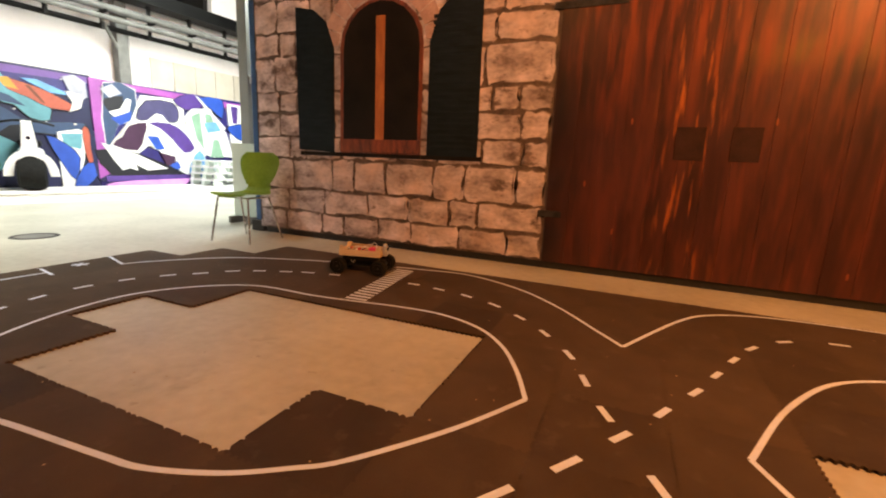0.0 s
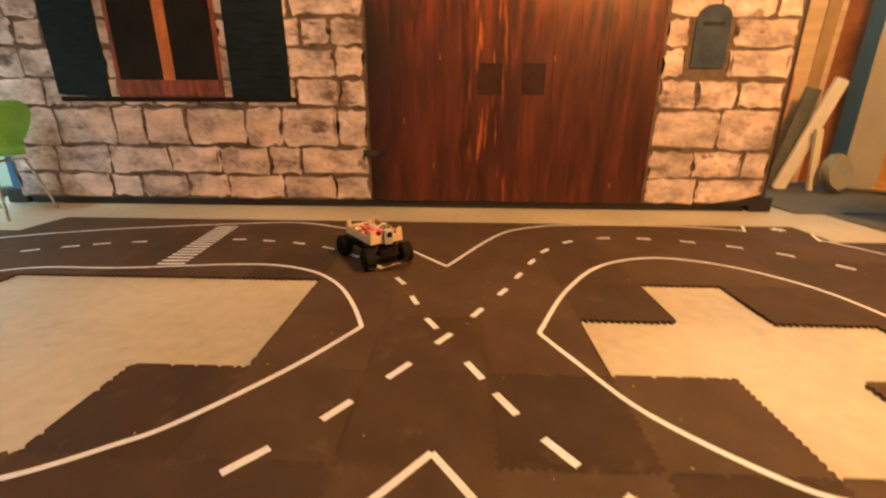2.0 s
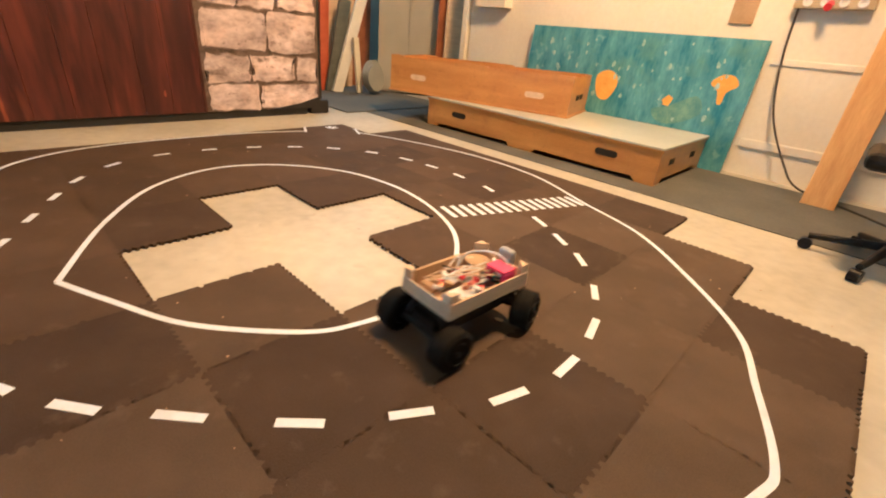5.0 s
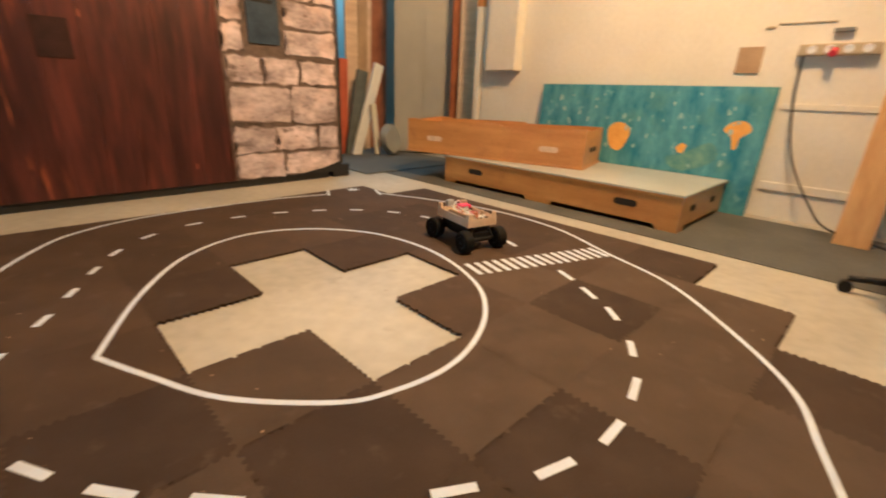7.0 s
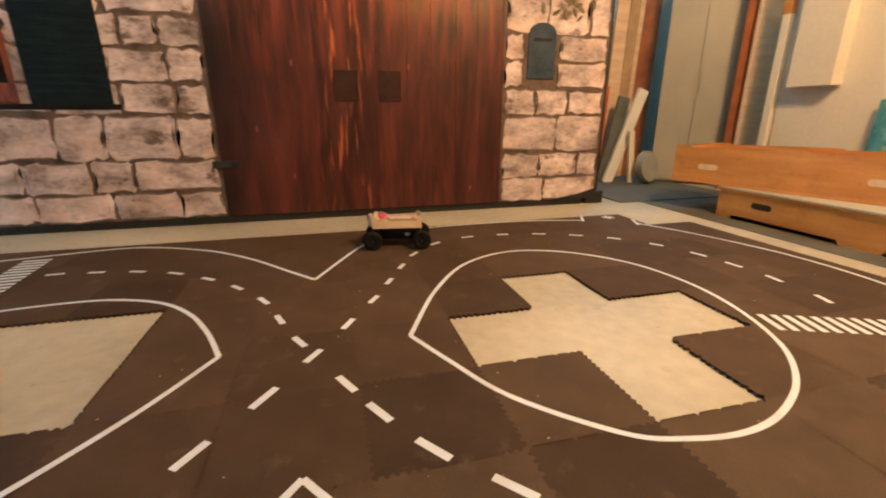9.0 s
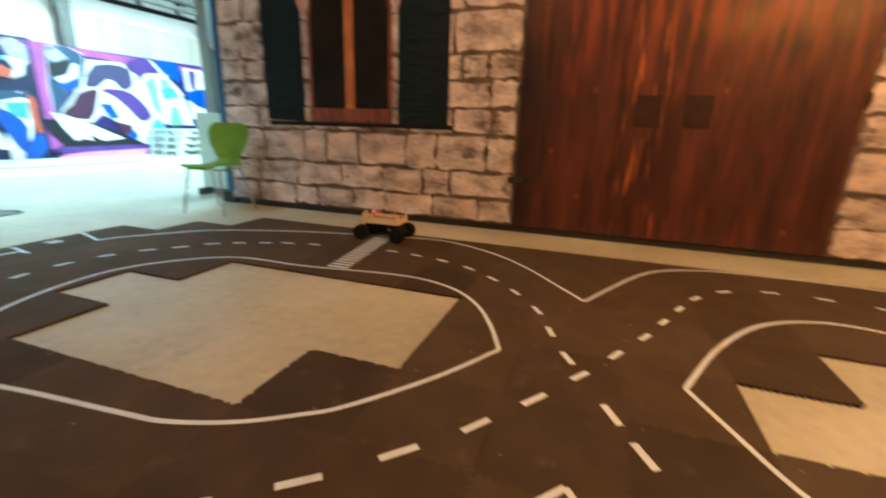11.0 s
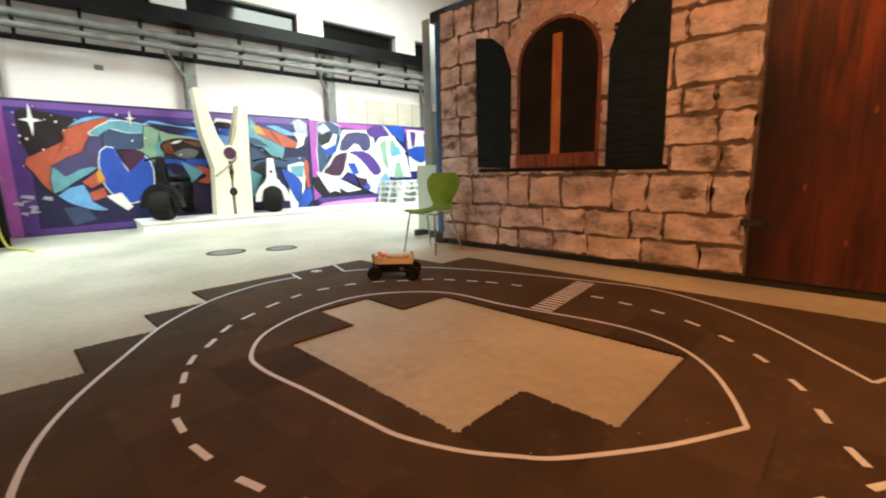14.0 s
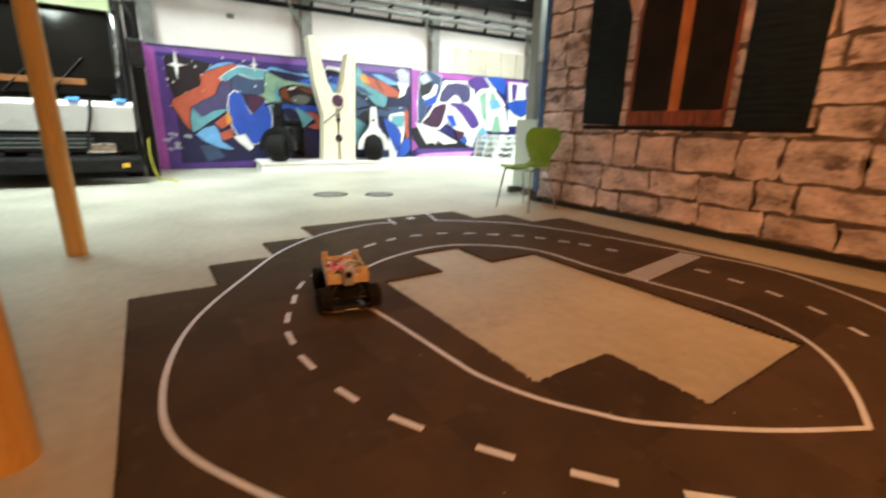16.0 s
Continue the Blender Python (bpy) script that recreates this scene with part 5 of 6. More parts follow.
def foam_mat():
    """Square tiles with toothed edges that mesh with their neighbours."""
    mat = thing("foam_mat", Matrix(), "dark grey interlocking foam tiles forming a toy race track", "foam mat", kind="structure")
    teeth, amp, s = 15, 0.0055, TILE
    pitch = s / teeth
    side = []
    for k in range(teeth):
        a = k * pitch
        side += [(a + 0.10 * pitch, -amp), (a + 0.40 * pitch, -amp), (a + 0.58 * pitch, amp), (a + 0.92 * pitch, amp)]
    g = 0.0003
    pts = [(x, g + d) for x, d in side] + [(s - g + d, y) for y, d in side]
    pts += [(x, s - g + d) for x, d in reversed(side)] + [(g + d, y) for y, d in reversed(side)]
    bm = bmesh.new()
    lo = [bm.verts.new((x, y, 0.0005)) for x, y in pts]
    hi = [bm.verts.new((x, y, MAT_TOP)) for x, y in pts]
    for k in range(len(pts)):
        bm.faces.new((lo[k], lo[(k + 1) % len(pts)], hi[(k + 1) % len(pts)], hi[k]))
    top = bm.faces.new(hi)
    bmesh.ops.triangulate(bm, faces=[top])
    batches = {"foam": finish("tile", bm, "foam")}
    for key in ("foam_charcoal", "foam_brown"):
        batches[key] = batches["foam"].copy()
        batches[key].materials.clear()
        batches[key].materials.append(M[key])
    charcoal = {(-1, -3), (0, -4), (2, -3), (2, -5), (4, -3), (-1, 0), (1, 0), (3, -1), (-2, -2), (-5, -2), (-9, 0), (-5, 1), (-8, -3), (3, 1)}
    brown = {(1, -4), (0, -5), (0, -3), (1, -3), (2, -4), (-1, -2), (-2, -3), (2, -2), (3, -3), (1, -5), (3, -4)}
    rnd = random.Random(2)
    for i, j in mat_cells():
        t = new("tile", batches["foam_charcoal" if (i, j) in charcoal else "foam_brown" if (i, j) in brown else "foam"])
        t.parent = mat
        t.location = (i * s, j * s, rnd.uniform(0, 0.00015))


foam_mat()
TOP = MAT_TOP + 0.0006


def ribbon(points, width, steps=6, closed=False, corners=(), thick=0.0006):
    """A strip of tape laid along a smooth line."""
    pts = spline([(x, y, 0) for x, y in points], steps, closed)
    bm = bmesh.new()
    rows = []
    n = len(pts)
    for k, p in enumerate(pts):
        a, b = (pts[k - 1], pts[(k + 1) % n]) if closed else (pts[max(k - 1, 0)], pts[min(k + 1, n - 1)])
        d = (b - a).normalized()
        q = Vector((-d.y, d.x, 0)) * width / 2
        rows.append([bm.verts.new(v) for v in (p + q, p - q)] + [bm.verts.new(v + Vector((0, 0, thick))) for v in (p + q, p - q)])
    pairs = list(zip(rows, rows[1:])) + ([(rows[-1], rows[0])] if closed else [])
    for a, b in pairs:
        bm.faces.new((a[2], a[3], b[3], b[2]))
        bm.faces.new((a[0], a[2], b[2], b[0]))
        bm.faces.new((a[3], a[1], b[1], b[3]))
    return bm


def strip(pts, before, after, width, thick=0.0006):
    """One length of tape along points, its ends square to the line's run."""
    bm = bmesh.new()
    run = [before, *pts, after]
    rows = []
    for k in range(1, len(run) - 1):
        d = (run[k + 1] - run[k - 1]).normalized()
        q = Vector((-d.y, d.x, 0)) * width / 2
        p = run[k]
        rows.append([bm.verts.new(v) for v in (p + q, p - q, p + q + Vector((0, 0, thick)), p - q + Vector((0, 0, thick)))])
    for a, b in zip(rows, rows[1:]):
        bm.faces.new((a[2], a[3], b[3], b[2]))
        bm.faces.new((a[0], a[2], b[2], b[0]))
        bm.faces.new((a[3], a[1], b[1], b[3]))
    return bm


W = 0.0185
EDGES = [
    ("inner edge of a loop", [(-0.54, -0.115), (-0.35, 0.28), (-0.10, 0.61), (0.22, 0.755), (0.53, 0.66), (0.765, 0.40), (0.848, 0.08), (0.82, -0.22), (0.71, -0.50), (0.55, -0.68), (0.36, -0.79), (0.19, -0.83), (0.02, -0.81), (-0.12, -0.75), (-0.33, -0.54), (-0.45, -0.31), (-0.54, -0.115)]),
    ("inner edge of a loop", [(-1.185, -0.095), (-1.265, 0.10), (-1.38, 0.30), (-1.54, 0.455), (-1.765, 0.54), (-2.01, 0.54), (-2.30, 0.495), (-2.56, 0.46), (-2.97, 0.44), (-3.24, 0.25), (-3.40, -0.04), (-3.37, -0.40), (-3.21, -0.74), (-2.98, -0.92), (-2.78, -0.955), (-2.45, -0.92), (-2.12, -0.89), (-1.97, -0.87), (-1.79, -0.80), (-1.65, -0.71), (-1.54, -0.62), (-1.34, -0.36), (-1.185, -0.095)]),
    ("back edge", [(-4.13, 0.36), (-4.04, 0.53), (-3.71, 0.90), (-3.23, 1.13), (-2.80, 1.26), (-2.35, 1.36), (-1.95, 1.41), (-1.55, 1.25), (-1.26, 1.01), (-1.01, 0.71), (-0.89, 0.565)]),
]
EDGES += [
    ("back edge", [(-0.89, 0.565), (-0.63, 1.08), (-0.44, 1.31), (-0.12, 1.44), (0.38, 1.465), (0.76, 1.44), (1.09, 1.36)]),
    ("outer edge of a loop", [(1.42, 1.18), (1.605, 0.79), (1.75, 0.27), (1.73, -0.24), (1.545, -0.68), (1.39, -1.04), (1.115, -1.35), (0.87, -1.56), (0.64, -1.65), (0.40, -1.73), (0.28, -1.72), (-0.02, -1.61), (-0.33, -1.42), (-0.60, -1.14), (-0.72, -0.93), (-0.89, -0.70)]),
    ("outer edge of a loop", [(-0.89, -0.70), (-1.02, -0.85), (-1.24, -1.09), (-1.52, -1.34), (-1.84, -1.57), (-2.14, -1.73), (-2.42, -1.75), (-2.74, -1.69), (-3.03, -1.57), (-3.40, -1.34), (-3.81, -1.05), (-4.11, -0.69), (-4.26, -0.30), (-4.26, -0.02)]),
]
# dash centres: once round each loop, from the crossing
DASH_RIGHT = [(-0.78, -0.36), (-0.70, -0.515), (-0.59, -0.685), (-0.445, -0.84), (-0.275, -1.01), (-0.085, -1.14), (0.12, -1.25), (0.32, -1.285), (0.53, -1.25), (0.73, -1.155), (0.915, -1.0), (1.015, -0.85), (1.11, -0.685), (1.27, -0.25), (1.30, 0.0), (1.29, 0.22), (1.255, 0.42), (1.16, 0.65), (0.995, 0.845), (0.795, 0.98), (0.57, 1.075), (0.325, 1.125), (0.075, 1.125), (-0.17, 1.03), (-0.34, 0.85), (-0.445, 0.655), (-0.54, 0.45), (-0.635, 0.25), (-0.755, 0.04), (-0.88, -0.17)]
DASH_LEFT = [(-1.01, -0.37), (-1.15, -0.56), (-1.31, -0.74), (-1.49, -0.915), (-1.68, -1.06), (-1.90, -1.195), (-2.11, -1.285), (-2.36, -1.33), (-2.57, -1.33), (-2.76, -1.29), (-2.95, -1.21), (-3.12, -1.13), (-3.27, -1.0), (-3.43, -0.87), (-3.55, -0.70), (-3.66, -0.50), (-3.73, -0.30), (-3.75, -0.08), (-3.71, 0.13), (-3.61, 0.32), (-3.49, 0.46), (-3.37, 0.61), (-3.23, 0.71), (-3.07, 0.79), (-2.93, 0.85), (-2.74, 0.90), (-2.17, 0.98), (-1.98, 0.96), (-1.78, 0.92), (-1.58, 0.84), (-1.40, 0.71), (-1.24, 0.55), (-1.10, 0.355), (-1.015, 0.145), (-0.93, -0.06)]


def lane_marks():
    rnd = random.Random(8)
    for k, (what, pts) in enumerate(EDGES):
        ln = thing("lane_line", pose(0, 0, TOP + 0.00003 * k), "white tape line, " + what, "tape line", "lane lines")
        fine = spline([(x, y, 0) for x, y in pts], 6)
        for n in range(len(pts) - 1):
            seg = fine[6 * n:6 * n + 7]
            part("tape_strip", strip(seg, fine[max(6 * n - 1, 0)], fine[min(6 * n + 7, len(fine) - 1)], W + rnd.uniform(-0.001, 0.001)), "tape", ln, m=pose(0, 0, 0.00004 * (n % 2)))
    line = thing("centre_line", pose(0, 0, TOP + 0.0003), "dashed white tape centre line of the track", "tape line")
    ring = DASH_RIGHT + DASH_LEFT
    n = len(ring)
    meshes = {}
    for k, (x, y) in enumerate(ring):
        (x0, y0), (x1, y1) = ring[k - 1], ring[(k + 1) % n]
        a = math.degrees(math.atan2(y1 - y0, x1 - x0))
        if k in (0, n - 1):
            a = -62
        size = 0.105 if (y < -0.35 or k < 6) else 0.085
        length = round(size + rnd.uniform(-0.008, 0.008), 3)
        if length not in meshes:
            meshes[length] = finish("dash", box(-length / 2, length / 2, -0.0115, 0.0115, 0, 0.0006), "tape")
        d = new("dash", meshes[length])
        d.parent = line
        d.matrix_basis = pose(x, y, 0.00001 * k, 0, 0, a + rnd.uniform(-3, 3))
    # zebra crossings
    for name, a, b, along, count, mat in (("right", (0.835, -0.365), (1.525, -0.63), 73, 16, "tape"), ("left", (-2.31, 0.535), (-2.395, 1.27), 2, 16, "tape")):
        z = thing("zebra_crossing", pose(0, 0, TOP + 0.0004), "white tape zebra crossing over the lane", "crossing", "crossings")
        me = finish("stripe", box(-0.068, 0.068, -0.0125, 0.0125, 0, 0.0006), mat)
        for k in range(count):
            t = k / (count - 1)
            o = new("stripe", me)
            o.parent = z
            o.matrix_basis = pose(a[0] + (b[0] - a[0]) * t, a[1] + (b[1] - a[1]) * t, 0, 0, 0, along + rnd.uniform(-2, 2))
    # gate marks where a road leaves the loops
    for (x0, y0), (x1, y1) in (((-4.40, 0.01), (-4.17, -0.03)), ((-4.43, 0.44), (-4.12, 0.35)), ((1.15, 1.49), (1.07, 1.33)), ((1.47, 1.29), (1.40, 1.12))):
        single("gate_mark", ribbon([(x0, y0), (x1, y1)], W), "tape", pose(0, 0, TOP + 0.0002), "short white tape mark at the track gate", "tape line", "gate marks")
    for cx, cy in ((-4.33, 0.20), (1.33, 1.40)):
        st = thing("tape_star", pose(cx, cy, TOP + 0.0002), "small white tape star between the gate marks", "tape line", "tape stars")
        for k, a in enumerate((20, 80, 140)):
            part("strip", box(-0.05, 0.05, -0.009, 0.009, 0.0004 * k, 0.0004 * k + 0.0004), "tape", st, m=pose(0, 0, 0, 0, 0, a))


lane_marks()


def debris():
    rnd = random.Random(21)
    bm = bmesh.new()
    cells = set(mat_cells())
    for k in range(150):
        x, y = rnd.uniform(-4.4, 1.8), rnd.uniform(-2.1, 1.45)
        z = MAT_TOP + 0.0004 if (math.floor(x / TILE), math.floor(y / TILE)) in cells else 0.0003
        r = rnd.uniform(0.0015, 0.005)
        n = 6
        ring = [bm.verts.new((x + r * rnd.uniform(0.5, 1.2) * math.cos(2 * math.pi * j / n), y + r * rnd.uniform(0.4, 1.0) * math.sin(2 * math.pi * j / n), z)) for j in range(n)]
        tip = bm.verts.new((x, y, z + r * 0.5))
        for j in range(n):
            bm.faces.new((ring[j], ring[(j + 1) % n], tip))
    single("debris", bm, "cardboard", Matrix(), "small pale crumbs and dust scattered on the mats", "debris", kind="stuff")


debris()


# ---- the toy truck ----
WHEEL_R = 0.056
CAR_ROWS = [(0.0, -2.64, 1.10, 14), (0.3, -2.41, 1.14, 8), (0.6, -2.17, 1.13, 1), (0.9, -1.94, 1.10, -8), (1.2, -1.70, 1.03, -18), (1.5, -1.54, 0.94, -32),
            (1.8, -1.39, 0.81, -46), (2.1, -1.23, 0.60, -55), (2.4, -1.10, 0.40, -61), (2.7, -1.05, 0.20, -68), (3.0, -0.95, -0.02, -73), (3.2, -0.87, -0.20, -72),
            (3.4, -0.845, -0.335, -69), (3.5, -0.805, -0.415, -65), (3.6, -0.745, -0.495, -61), (3.8, -0.62, -0.62, -55), (4.0, -0.53, -0.72, -45)]
CAR_ROWS += [(4.2, -0.42, -0.81, -36), (4.4, -0.26, -0.88, -24), (4.6, -0.095, -0.93, -16), (4.7, -0.02, -0.955, -16), (5.2, 0.40, -0.99, 7), (5.7, 0.77, -0.84, 36),
             (6.2, 0.99, -0.58, 60), (6.5, 1.06, -0.40, 68), (6.8, 1.09, -0.21, 73), (7.0, 1.10, -0.06, 78), (7.2, 1.08, 0.13, 88), (7.4, 1.02, 0.29, 108),
             (7.6, 0.89, 0.45, 128), (7.8, 0.74, 0.60, 137), (8.0, 0.56, 0.74, 141), (8.2, 0.37, 0.88, 146), (8.4, 0.19, 0.96, 154), (8.7, -0.10, 1.03, 164)]
CAR_ROWS += [(9.2, -0.60, 1.10, 173), (9.8, -1.22, 1.17, 175), (10.3, -1.74, 1.24, 175), (10.8, -2.21, 1.29, 178), (11.1, -2.47, 1.30, 183), (11.4, -2.72, 1.28, 192),
             (11.7, -2.88, 1.24, 198), (12.0, -3.05, 1.20, 202), (12.5, -3.14, 1.14, 207), (13.0, -3.25, 1.03, 211), (13.5, -3.46, 0.86, 215), (14.0, -3.63, 0.50, 224),
             (14.4, -3.84, 0.17, 238), (14.8, -3.91, -0.22, 270), (15.2, -3.69, -0.62, 302), (15.5, -3.40, -0.80, 324), (15.8, -3.05, -0.94, 340), (16.0, -2.85, -1.00, 346)]


def toy_truck():
    c = thing("toy_truck", pose(0, 0, MAT_TOP), "black remote-controlled truck carrying a wooden fruit crate", "toy truck")
    # chassis
    part("chassis", prism([(-0.15, 0.060), (-0.10, 0.048), (0.10, 0.048), (0.16, 0.062), (0.16, 0.090), (0.08, 0.105), (-0.08, 0.105), (-0.15, 0.090)], -0.045, 0.045, "y", inset=0.03), "plastic_black", c)
    part("motor", rod((-0.06, -0.05, 0.085), (-0.06, 0.05, 0.085), 0.02), "steel", c, smooth=True)
    part("body_shell", prism([(-0.13, 0.095), (0.13, 0.095), (0.10, 0.122), (-0.10, 0.122)], -0.075, 0.075, "y", inset=0.05), "plastic_black", c)
    for sx in (-1, 1):
        part("axle", rod((sx * 0.147, -0.10, WHEEL_R), (sx * 0.147, 0.10, WHEEL_R), 0.011), "plastic_black", c, smooth=True)
        part("shock_tower", box(sx * 0.125 - 0.006, sx * 0.125 + 0.006, -0.055, 0.055, 0.075, 0.124, 0.002), "plastic_black", c)
        for sy in (-1, 1):
            part("shock_absorber", rod((sx * 0.140, sy * 0.078, WHEEL_R), (sx * 0.128, sy * 0.045, 0.12), 0.009), "iron", c, smooth=True)
            part("suspension_arm", rod((sx * 0.147, sy * 0.095, 0.05), (sx * 0.110, sy * 0.03, 0.062), 0.006), "plastic_black", c, smooth=True)
    part("bumper", tube([(0.165, -0.11, 0.06), (0.215, -0.07, 0.045), (0.225, 0.0, 0.042), (0.215, 0.07, 0.045), (0.165, 0.11, 0.06)], 0.006), "plastic_black", c, smooth=True)
    part("bumper_wire", tube([(0.19, -0.125, 0.022), (0.226, -0.065, 0.030), (0.230, 0.0, 0.032), (0.226, 0.065, 0.030), (0.19, 0.125, 0.022)], 0.0009), "cardboard", c, "thin pale wire bow in front", smooth=True)
    part("skid_plate", box(0.20, 0.232, -0.028, 0.028, 0.030, 0.040, 0.004), "steel", c)
    # fruit crate
    x0, x1, y0, y1, z0, z1 = -0.148, 0.148, -0.090, 0.090, 0.126, 0.170
    crate = part("crate", box(x0, x1, y0, y1, z0, z0 + 0.004), "pale_wood", c, "pale thin wooden fruit crate")
    for y in (y0, y1 - 0.004):
        part("side_board", box(x0, x1, y, y + 0.004, z0 + 0.0045, z1, 0.0008), "pale_wood", crate)
    for x in (x0, x1 - 0.004):
        part("end_board", box(x, x + 0.004, y0 + 0.0045, y1 - 0.0045, z0 + 0.0045, z1 - 0.002, 0.0008), "pale_wood", crate)
    for sx in (-1, 1):
        for sy in (-1, 1):
            tri = [(sx * 0.1455, sy * 0.0875), (sx * 0.1455, sy * 0.058), (sx * 0.118, sy * 0.0875)]
            part("corner_block", prism(tri, z0 + 0.005, z1 + 0.024, "z"), "pale_wood", crate)
    # electronics in the crate
    b = z0 + 0.0045
    part("battery", box(-0.11, -0.02, 0.02, 0.065, b, b + 0.020, 0.004), "cardboard", c, "light brown battery pack")
    part("power_bank", box(-0.09, 0.00, -0.07, -0.015, b, b + 0.022, 0.004), "white_plastic", c)
    part("circuit_board", box(-0.01, 0.06, -0.03, 0.045, b + 0.012, b + 0.016), "white_plastic", c, "pale circuit board")
    part("spacer_block", box(0.0, 0.05, -0.02, 0.035, b, b + 0.0115, 0.001), "plastic_black", c)
    for y in (-0.075, -0.018):
        part("bracket_leg", box(0.060, 0.112, y, y + 0.008, b, b + 0.046, 0.002), "pink_plastic", c, "pink plastic bracket")
    part("bracket_top", box(0.060, 0.112, -0.0745, -0.0105, b + 0.0465, b + 0.055, 0.002), "pink_plastic", c, "pink plastic bracket")
    part("bracket_board", box(0.07, 0.10, -0.060, -0.026, b + 0.004, b + 0.030, 0.002), "pcb", c)
    part("inner_liner", box(-0.12, 0.05, 0.070, 0.080, b, b + 0.052, 0.002), "cardboard", c, "light brown card liner")
    part("relay", box(-0.125, -0.095, -0.06, -0.03, b, b + 0.018, 0.002), "red_plastic", c)
    part("relay", box(0.01, 0.035, 0.050, 0.075, b, b + 0.016, 0.002), "red_plastic", c)
    rnd = random.Random(6)
    for k in range(10):
        p = [(rnd.uniform(-0.12, 0.11), rnd.uniform(-0.07, 0.07), b + 0.02 + rnd.uniform(0, 0.03)) for _ in range(4)]
        p[1] = (p[1][0], p[1][1], b + rnd.uniform(0.035, 0.06))
        part("wire", tube(p, 0.0017, 5), rnd.choice(("red_plastic", "white_plastic", "white_plastic", "pale_wood", "cable")), c, smooth=True)
    for k in range(16):
        px, py = rnd.uniform(-0.12, 0.12), rnd.uniform(-0.07, 0.07)
        part("connector", box(-0.012, 0.012, -0.006, 0.006, 0, 0.010, 0.002), rnd.choice(("white_plastic", "white_plastic", "cardboard", "red_plastic", "pale_wood")), c, m=pose(px, py, b + rnd.uniform(0.018, 0.036), rnd.uniform(-20, 20), rnd.uniform(-20, 20), rnd.uniform(0, 180)))
    for k in range(14):
        px, py = rnd.uniform(-0.12, 0.05), rnd.uniform(-0.07, 0.06)
        part("component", box(-0.009, 0.009, -0.007, 0.007, 0, 0.012, 0.002), rnd.choice(("plastic_black", "copper", "red_plastic", "white_plastic", "copper")), c, m=pose(px, py, b + rnd.uniform(0.016, 0.030), 0, 0, rnd.uniform(0, 180)))
    part("coil", lathe([(0.018, 0.0), (0.036, 0.004), (0.040, 0.020), (0.036, 0.036), (0.018, 0.040)], 20, m=pose(0.085, 0.045, b)), "cardboard", c, "light brown coil of cord", smooth=True)
    part("paper_label", box(-0.06, 0.03, -0.005, 0.035, b + 0.0285, b + 0.0295), "white_plastic", c)
    part("cable_loop", tube([(0.02, 0.06, b + 0.02), (0.05, 0.05, b + 0.065), (0.09, 0.0, b + 0.078), (0.11, -0.04, b + 0.06), (0.10, -0.06, b + 0.02)], 0.003), "white_plastic", c, smooth=True)
    head = part("webcam", box(0.148, 0.176, -0.024, 0.024, z0 - 0.004, z0 + 0.074, 0.009), "grey_plastic", c, "grey webcam clipped to the crate front")
    part("lens", rod((0.174, 0, z0 + 0.048), (0.181, 0, z0 + 0.048), 0.014, seg=16), "lens_black", head, smooth=True)
    # wheels
    tyre_prof = [(0.030, -0.026), (0.046, -0.029), (0.0535, -0.024), (WHEEL_R, -0.012), (WHEEL_R, 0.012), (0.0535, 0.024), (0.046, 0.029), (0.030, 0.026)]
    wheels = []
    for sx in (-1, 1):
        for sy in (-1, 1):
            w = part("wheel", lathe(tyre_prof, 28, m=pose(0, 0, 0, 90, 0, 0)), "rubber", c, m=pose(sx * 0.147, sy * 0.104, WHEEL_R), smooth=True)
            part("rim", lathe([(0.0, -0.022), (0.028, -0.020), (0.031, -0.031), (0.031, 0.031), (0.028, 0.020), (0.0, 0.022)], 20, m=pose(0, 0, 0, 90, 0, 0)), "plastic_black", w, smooth=True)
            part("hub_nut", rod((0, sy * 0.020, 0), (0, sy * 0.034, 0), 0.007, seg=6), "iron", w)
            bm = bmesh.new()
            for k in range(18):
                a = 2 * math.pi * k / 18
                for side in (-1, 1):
                    t = Matrix.Rotation(a + side * 0.09, 4, "Y") @ Matrix.Translation((0, side * 0.013, WHEEL_R - 0.0012))
                    bmesh.ops.create_cube(bm, size=1, matrix=t @ Matrix.Diagonal((0.007, 0.021, 0.0024, 1)))
            part("tread", bm, "rubber", w)
            wheels.append((w, sx, sy))
    return c, wheels


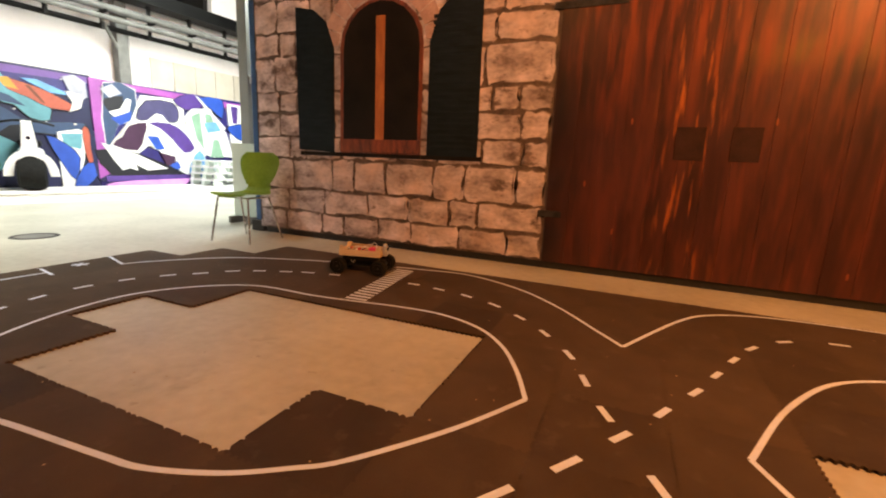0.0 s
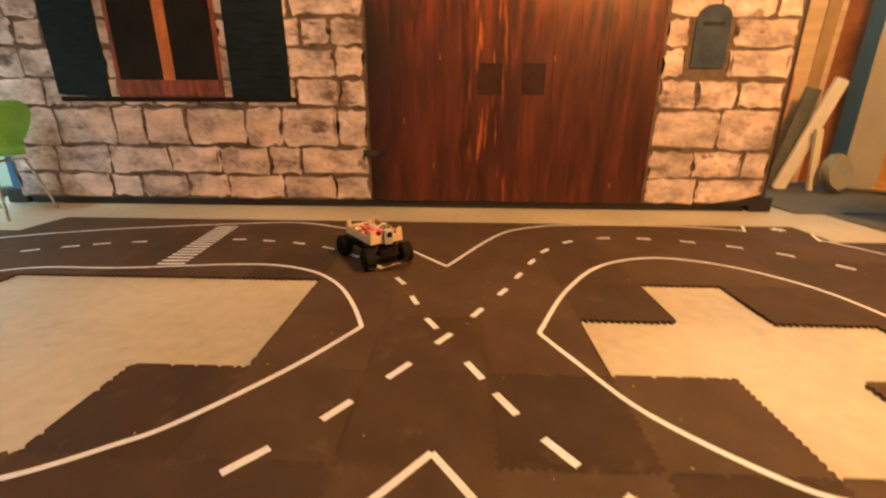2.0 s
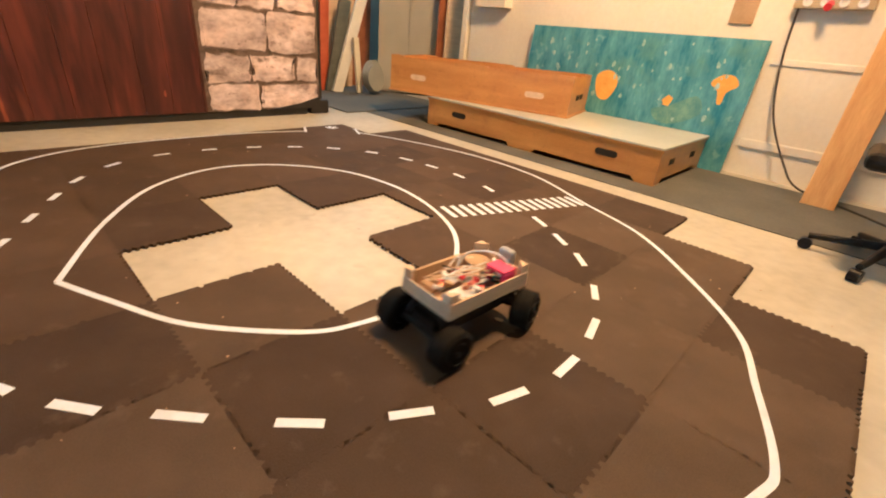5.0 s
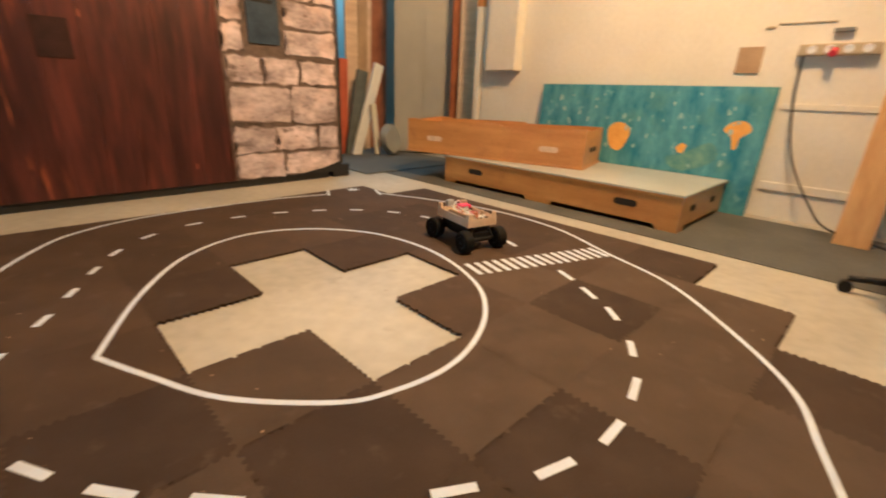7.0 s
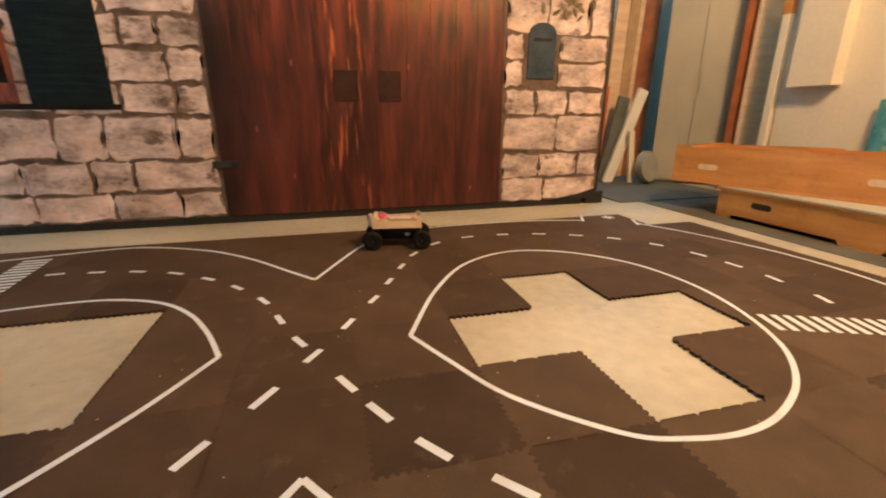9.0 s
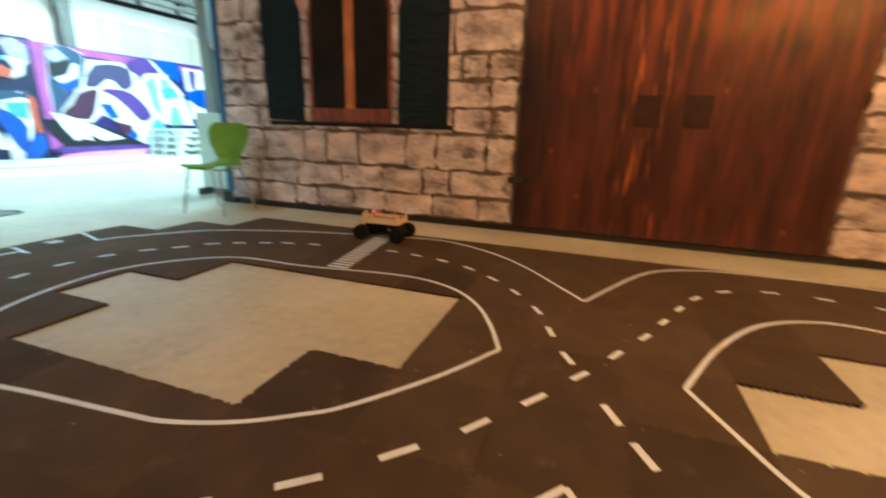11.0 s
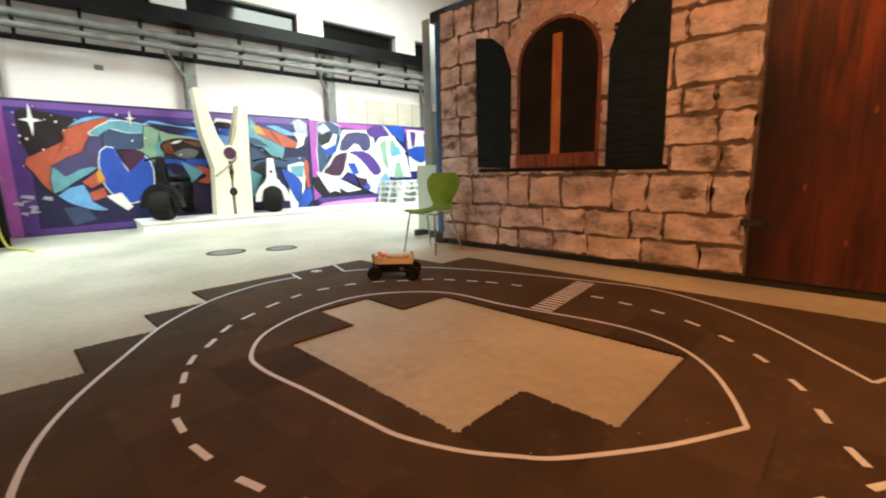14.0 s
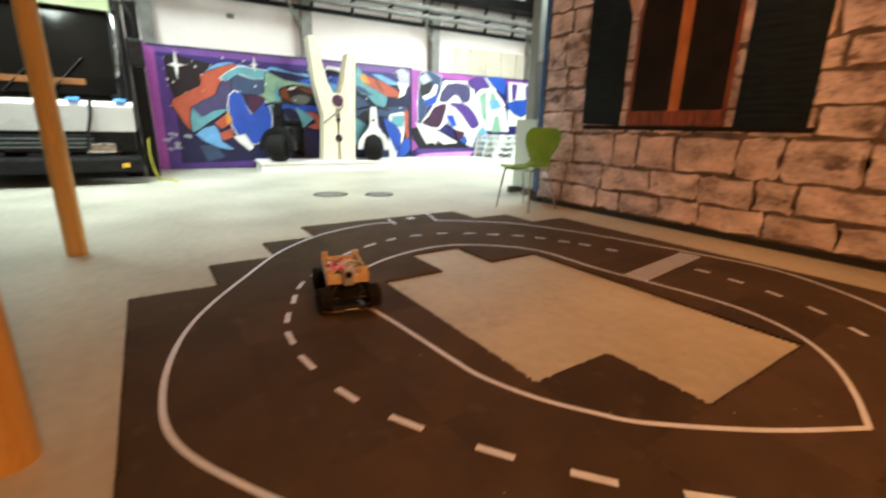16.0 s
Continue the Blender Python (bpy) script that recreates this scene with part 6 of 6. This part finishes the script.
truck, truck_wheels = toy_truck()


def on_path(t):
    """Place and heading of the truck, eased between its rows."""
    rows = CAR_ROWS
    k = max(i for i, r in enumerate(rows) if r[0] <= t + 1e-6)
    k = min(k, len(rows) - 2)
    t0, t1 = rows[k][0], rows[k + 1][0]
    u = (t - t0) / (t1 - t0)

    def slope(i, n):
        a, b = rows[max(i - 1, 0)], rows[min(i + 1, len(rows) - 1)]
        return (b[n] - a[n]) / (b[0] - a[0])

    out = []
    for n in (1, 2, 3):
        p, q, m0, m1 = rows[k][n], rows[k + 1][n], slope(k, n) * (t1 - t0), slope(k + 1, n) * (t1 - t0)
        out.append((2 * u ** 3 - 3 * u ** 2 + 1) * p + (u ** 3 - 2 * u ** 2 + u) * m0 + (3 * u ** 2 - 2 * u ** 3) * q + (u ** 3 - u ** 2) * m1)
    return out


def unwrap(rows):
    out = [list(rows[0])]
    for r in rows[1:]:
        h = r[3]
        while h - out[-1][3] > 180:
            h -= 360
        while h - out[-1][3] < -180:
            h += 360
        out.append([r[0], r[1], r[2], h])
    return [tuple(r) for r in out]


CAR_ROWS = unwrap(CAR_ROWS)


def motions():
    step = 1 / 15
    times = [k * step for k in range(int(16 / step) + 1)]
    track = [on_path(t) for t in times]
    walk(truck, [(t, pose(x, y, MAT_TOP, 0, 0, h)) for t, (x, y, h) in zip(times, track)])
    roll, rolls, steer = 0.0, [], []
    for k, (x, y, h) in enumerate(track):
        px, py, ph = track[max(k - 1, 0)]
        ds = math.hypot(x - px, y - py)
        roll += min(80.0, math.degrees(ds / WHEEL_R))
        rolls.append(roll)
        steer.append(max(-25.0, min(25.0, math.degrees(math.atan2(0.30 * radians(h - ph), max(ds, 0.012))))))
    for w, sx, sy in truck_wheels:
        walk(w, [(t, Matrix.Translation((sx * 0.147, sy * 0.104, WHEEL_R)) @ Matrix.Rotation(radians(s if sx > 0 else 0), 4, "Z") @ Matrix.Rotation(radians(r), 4, "Y")) for t, r, s in zip(times, rolls, steer)])


motions()
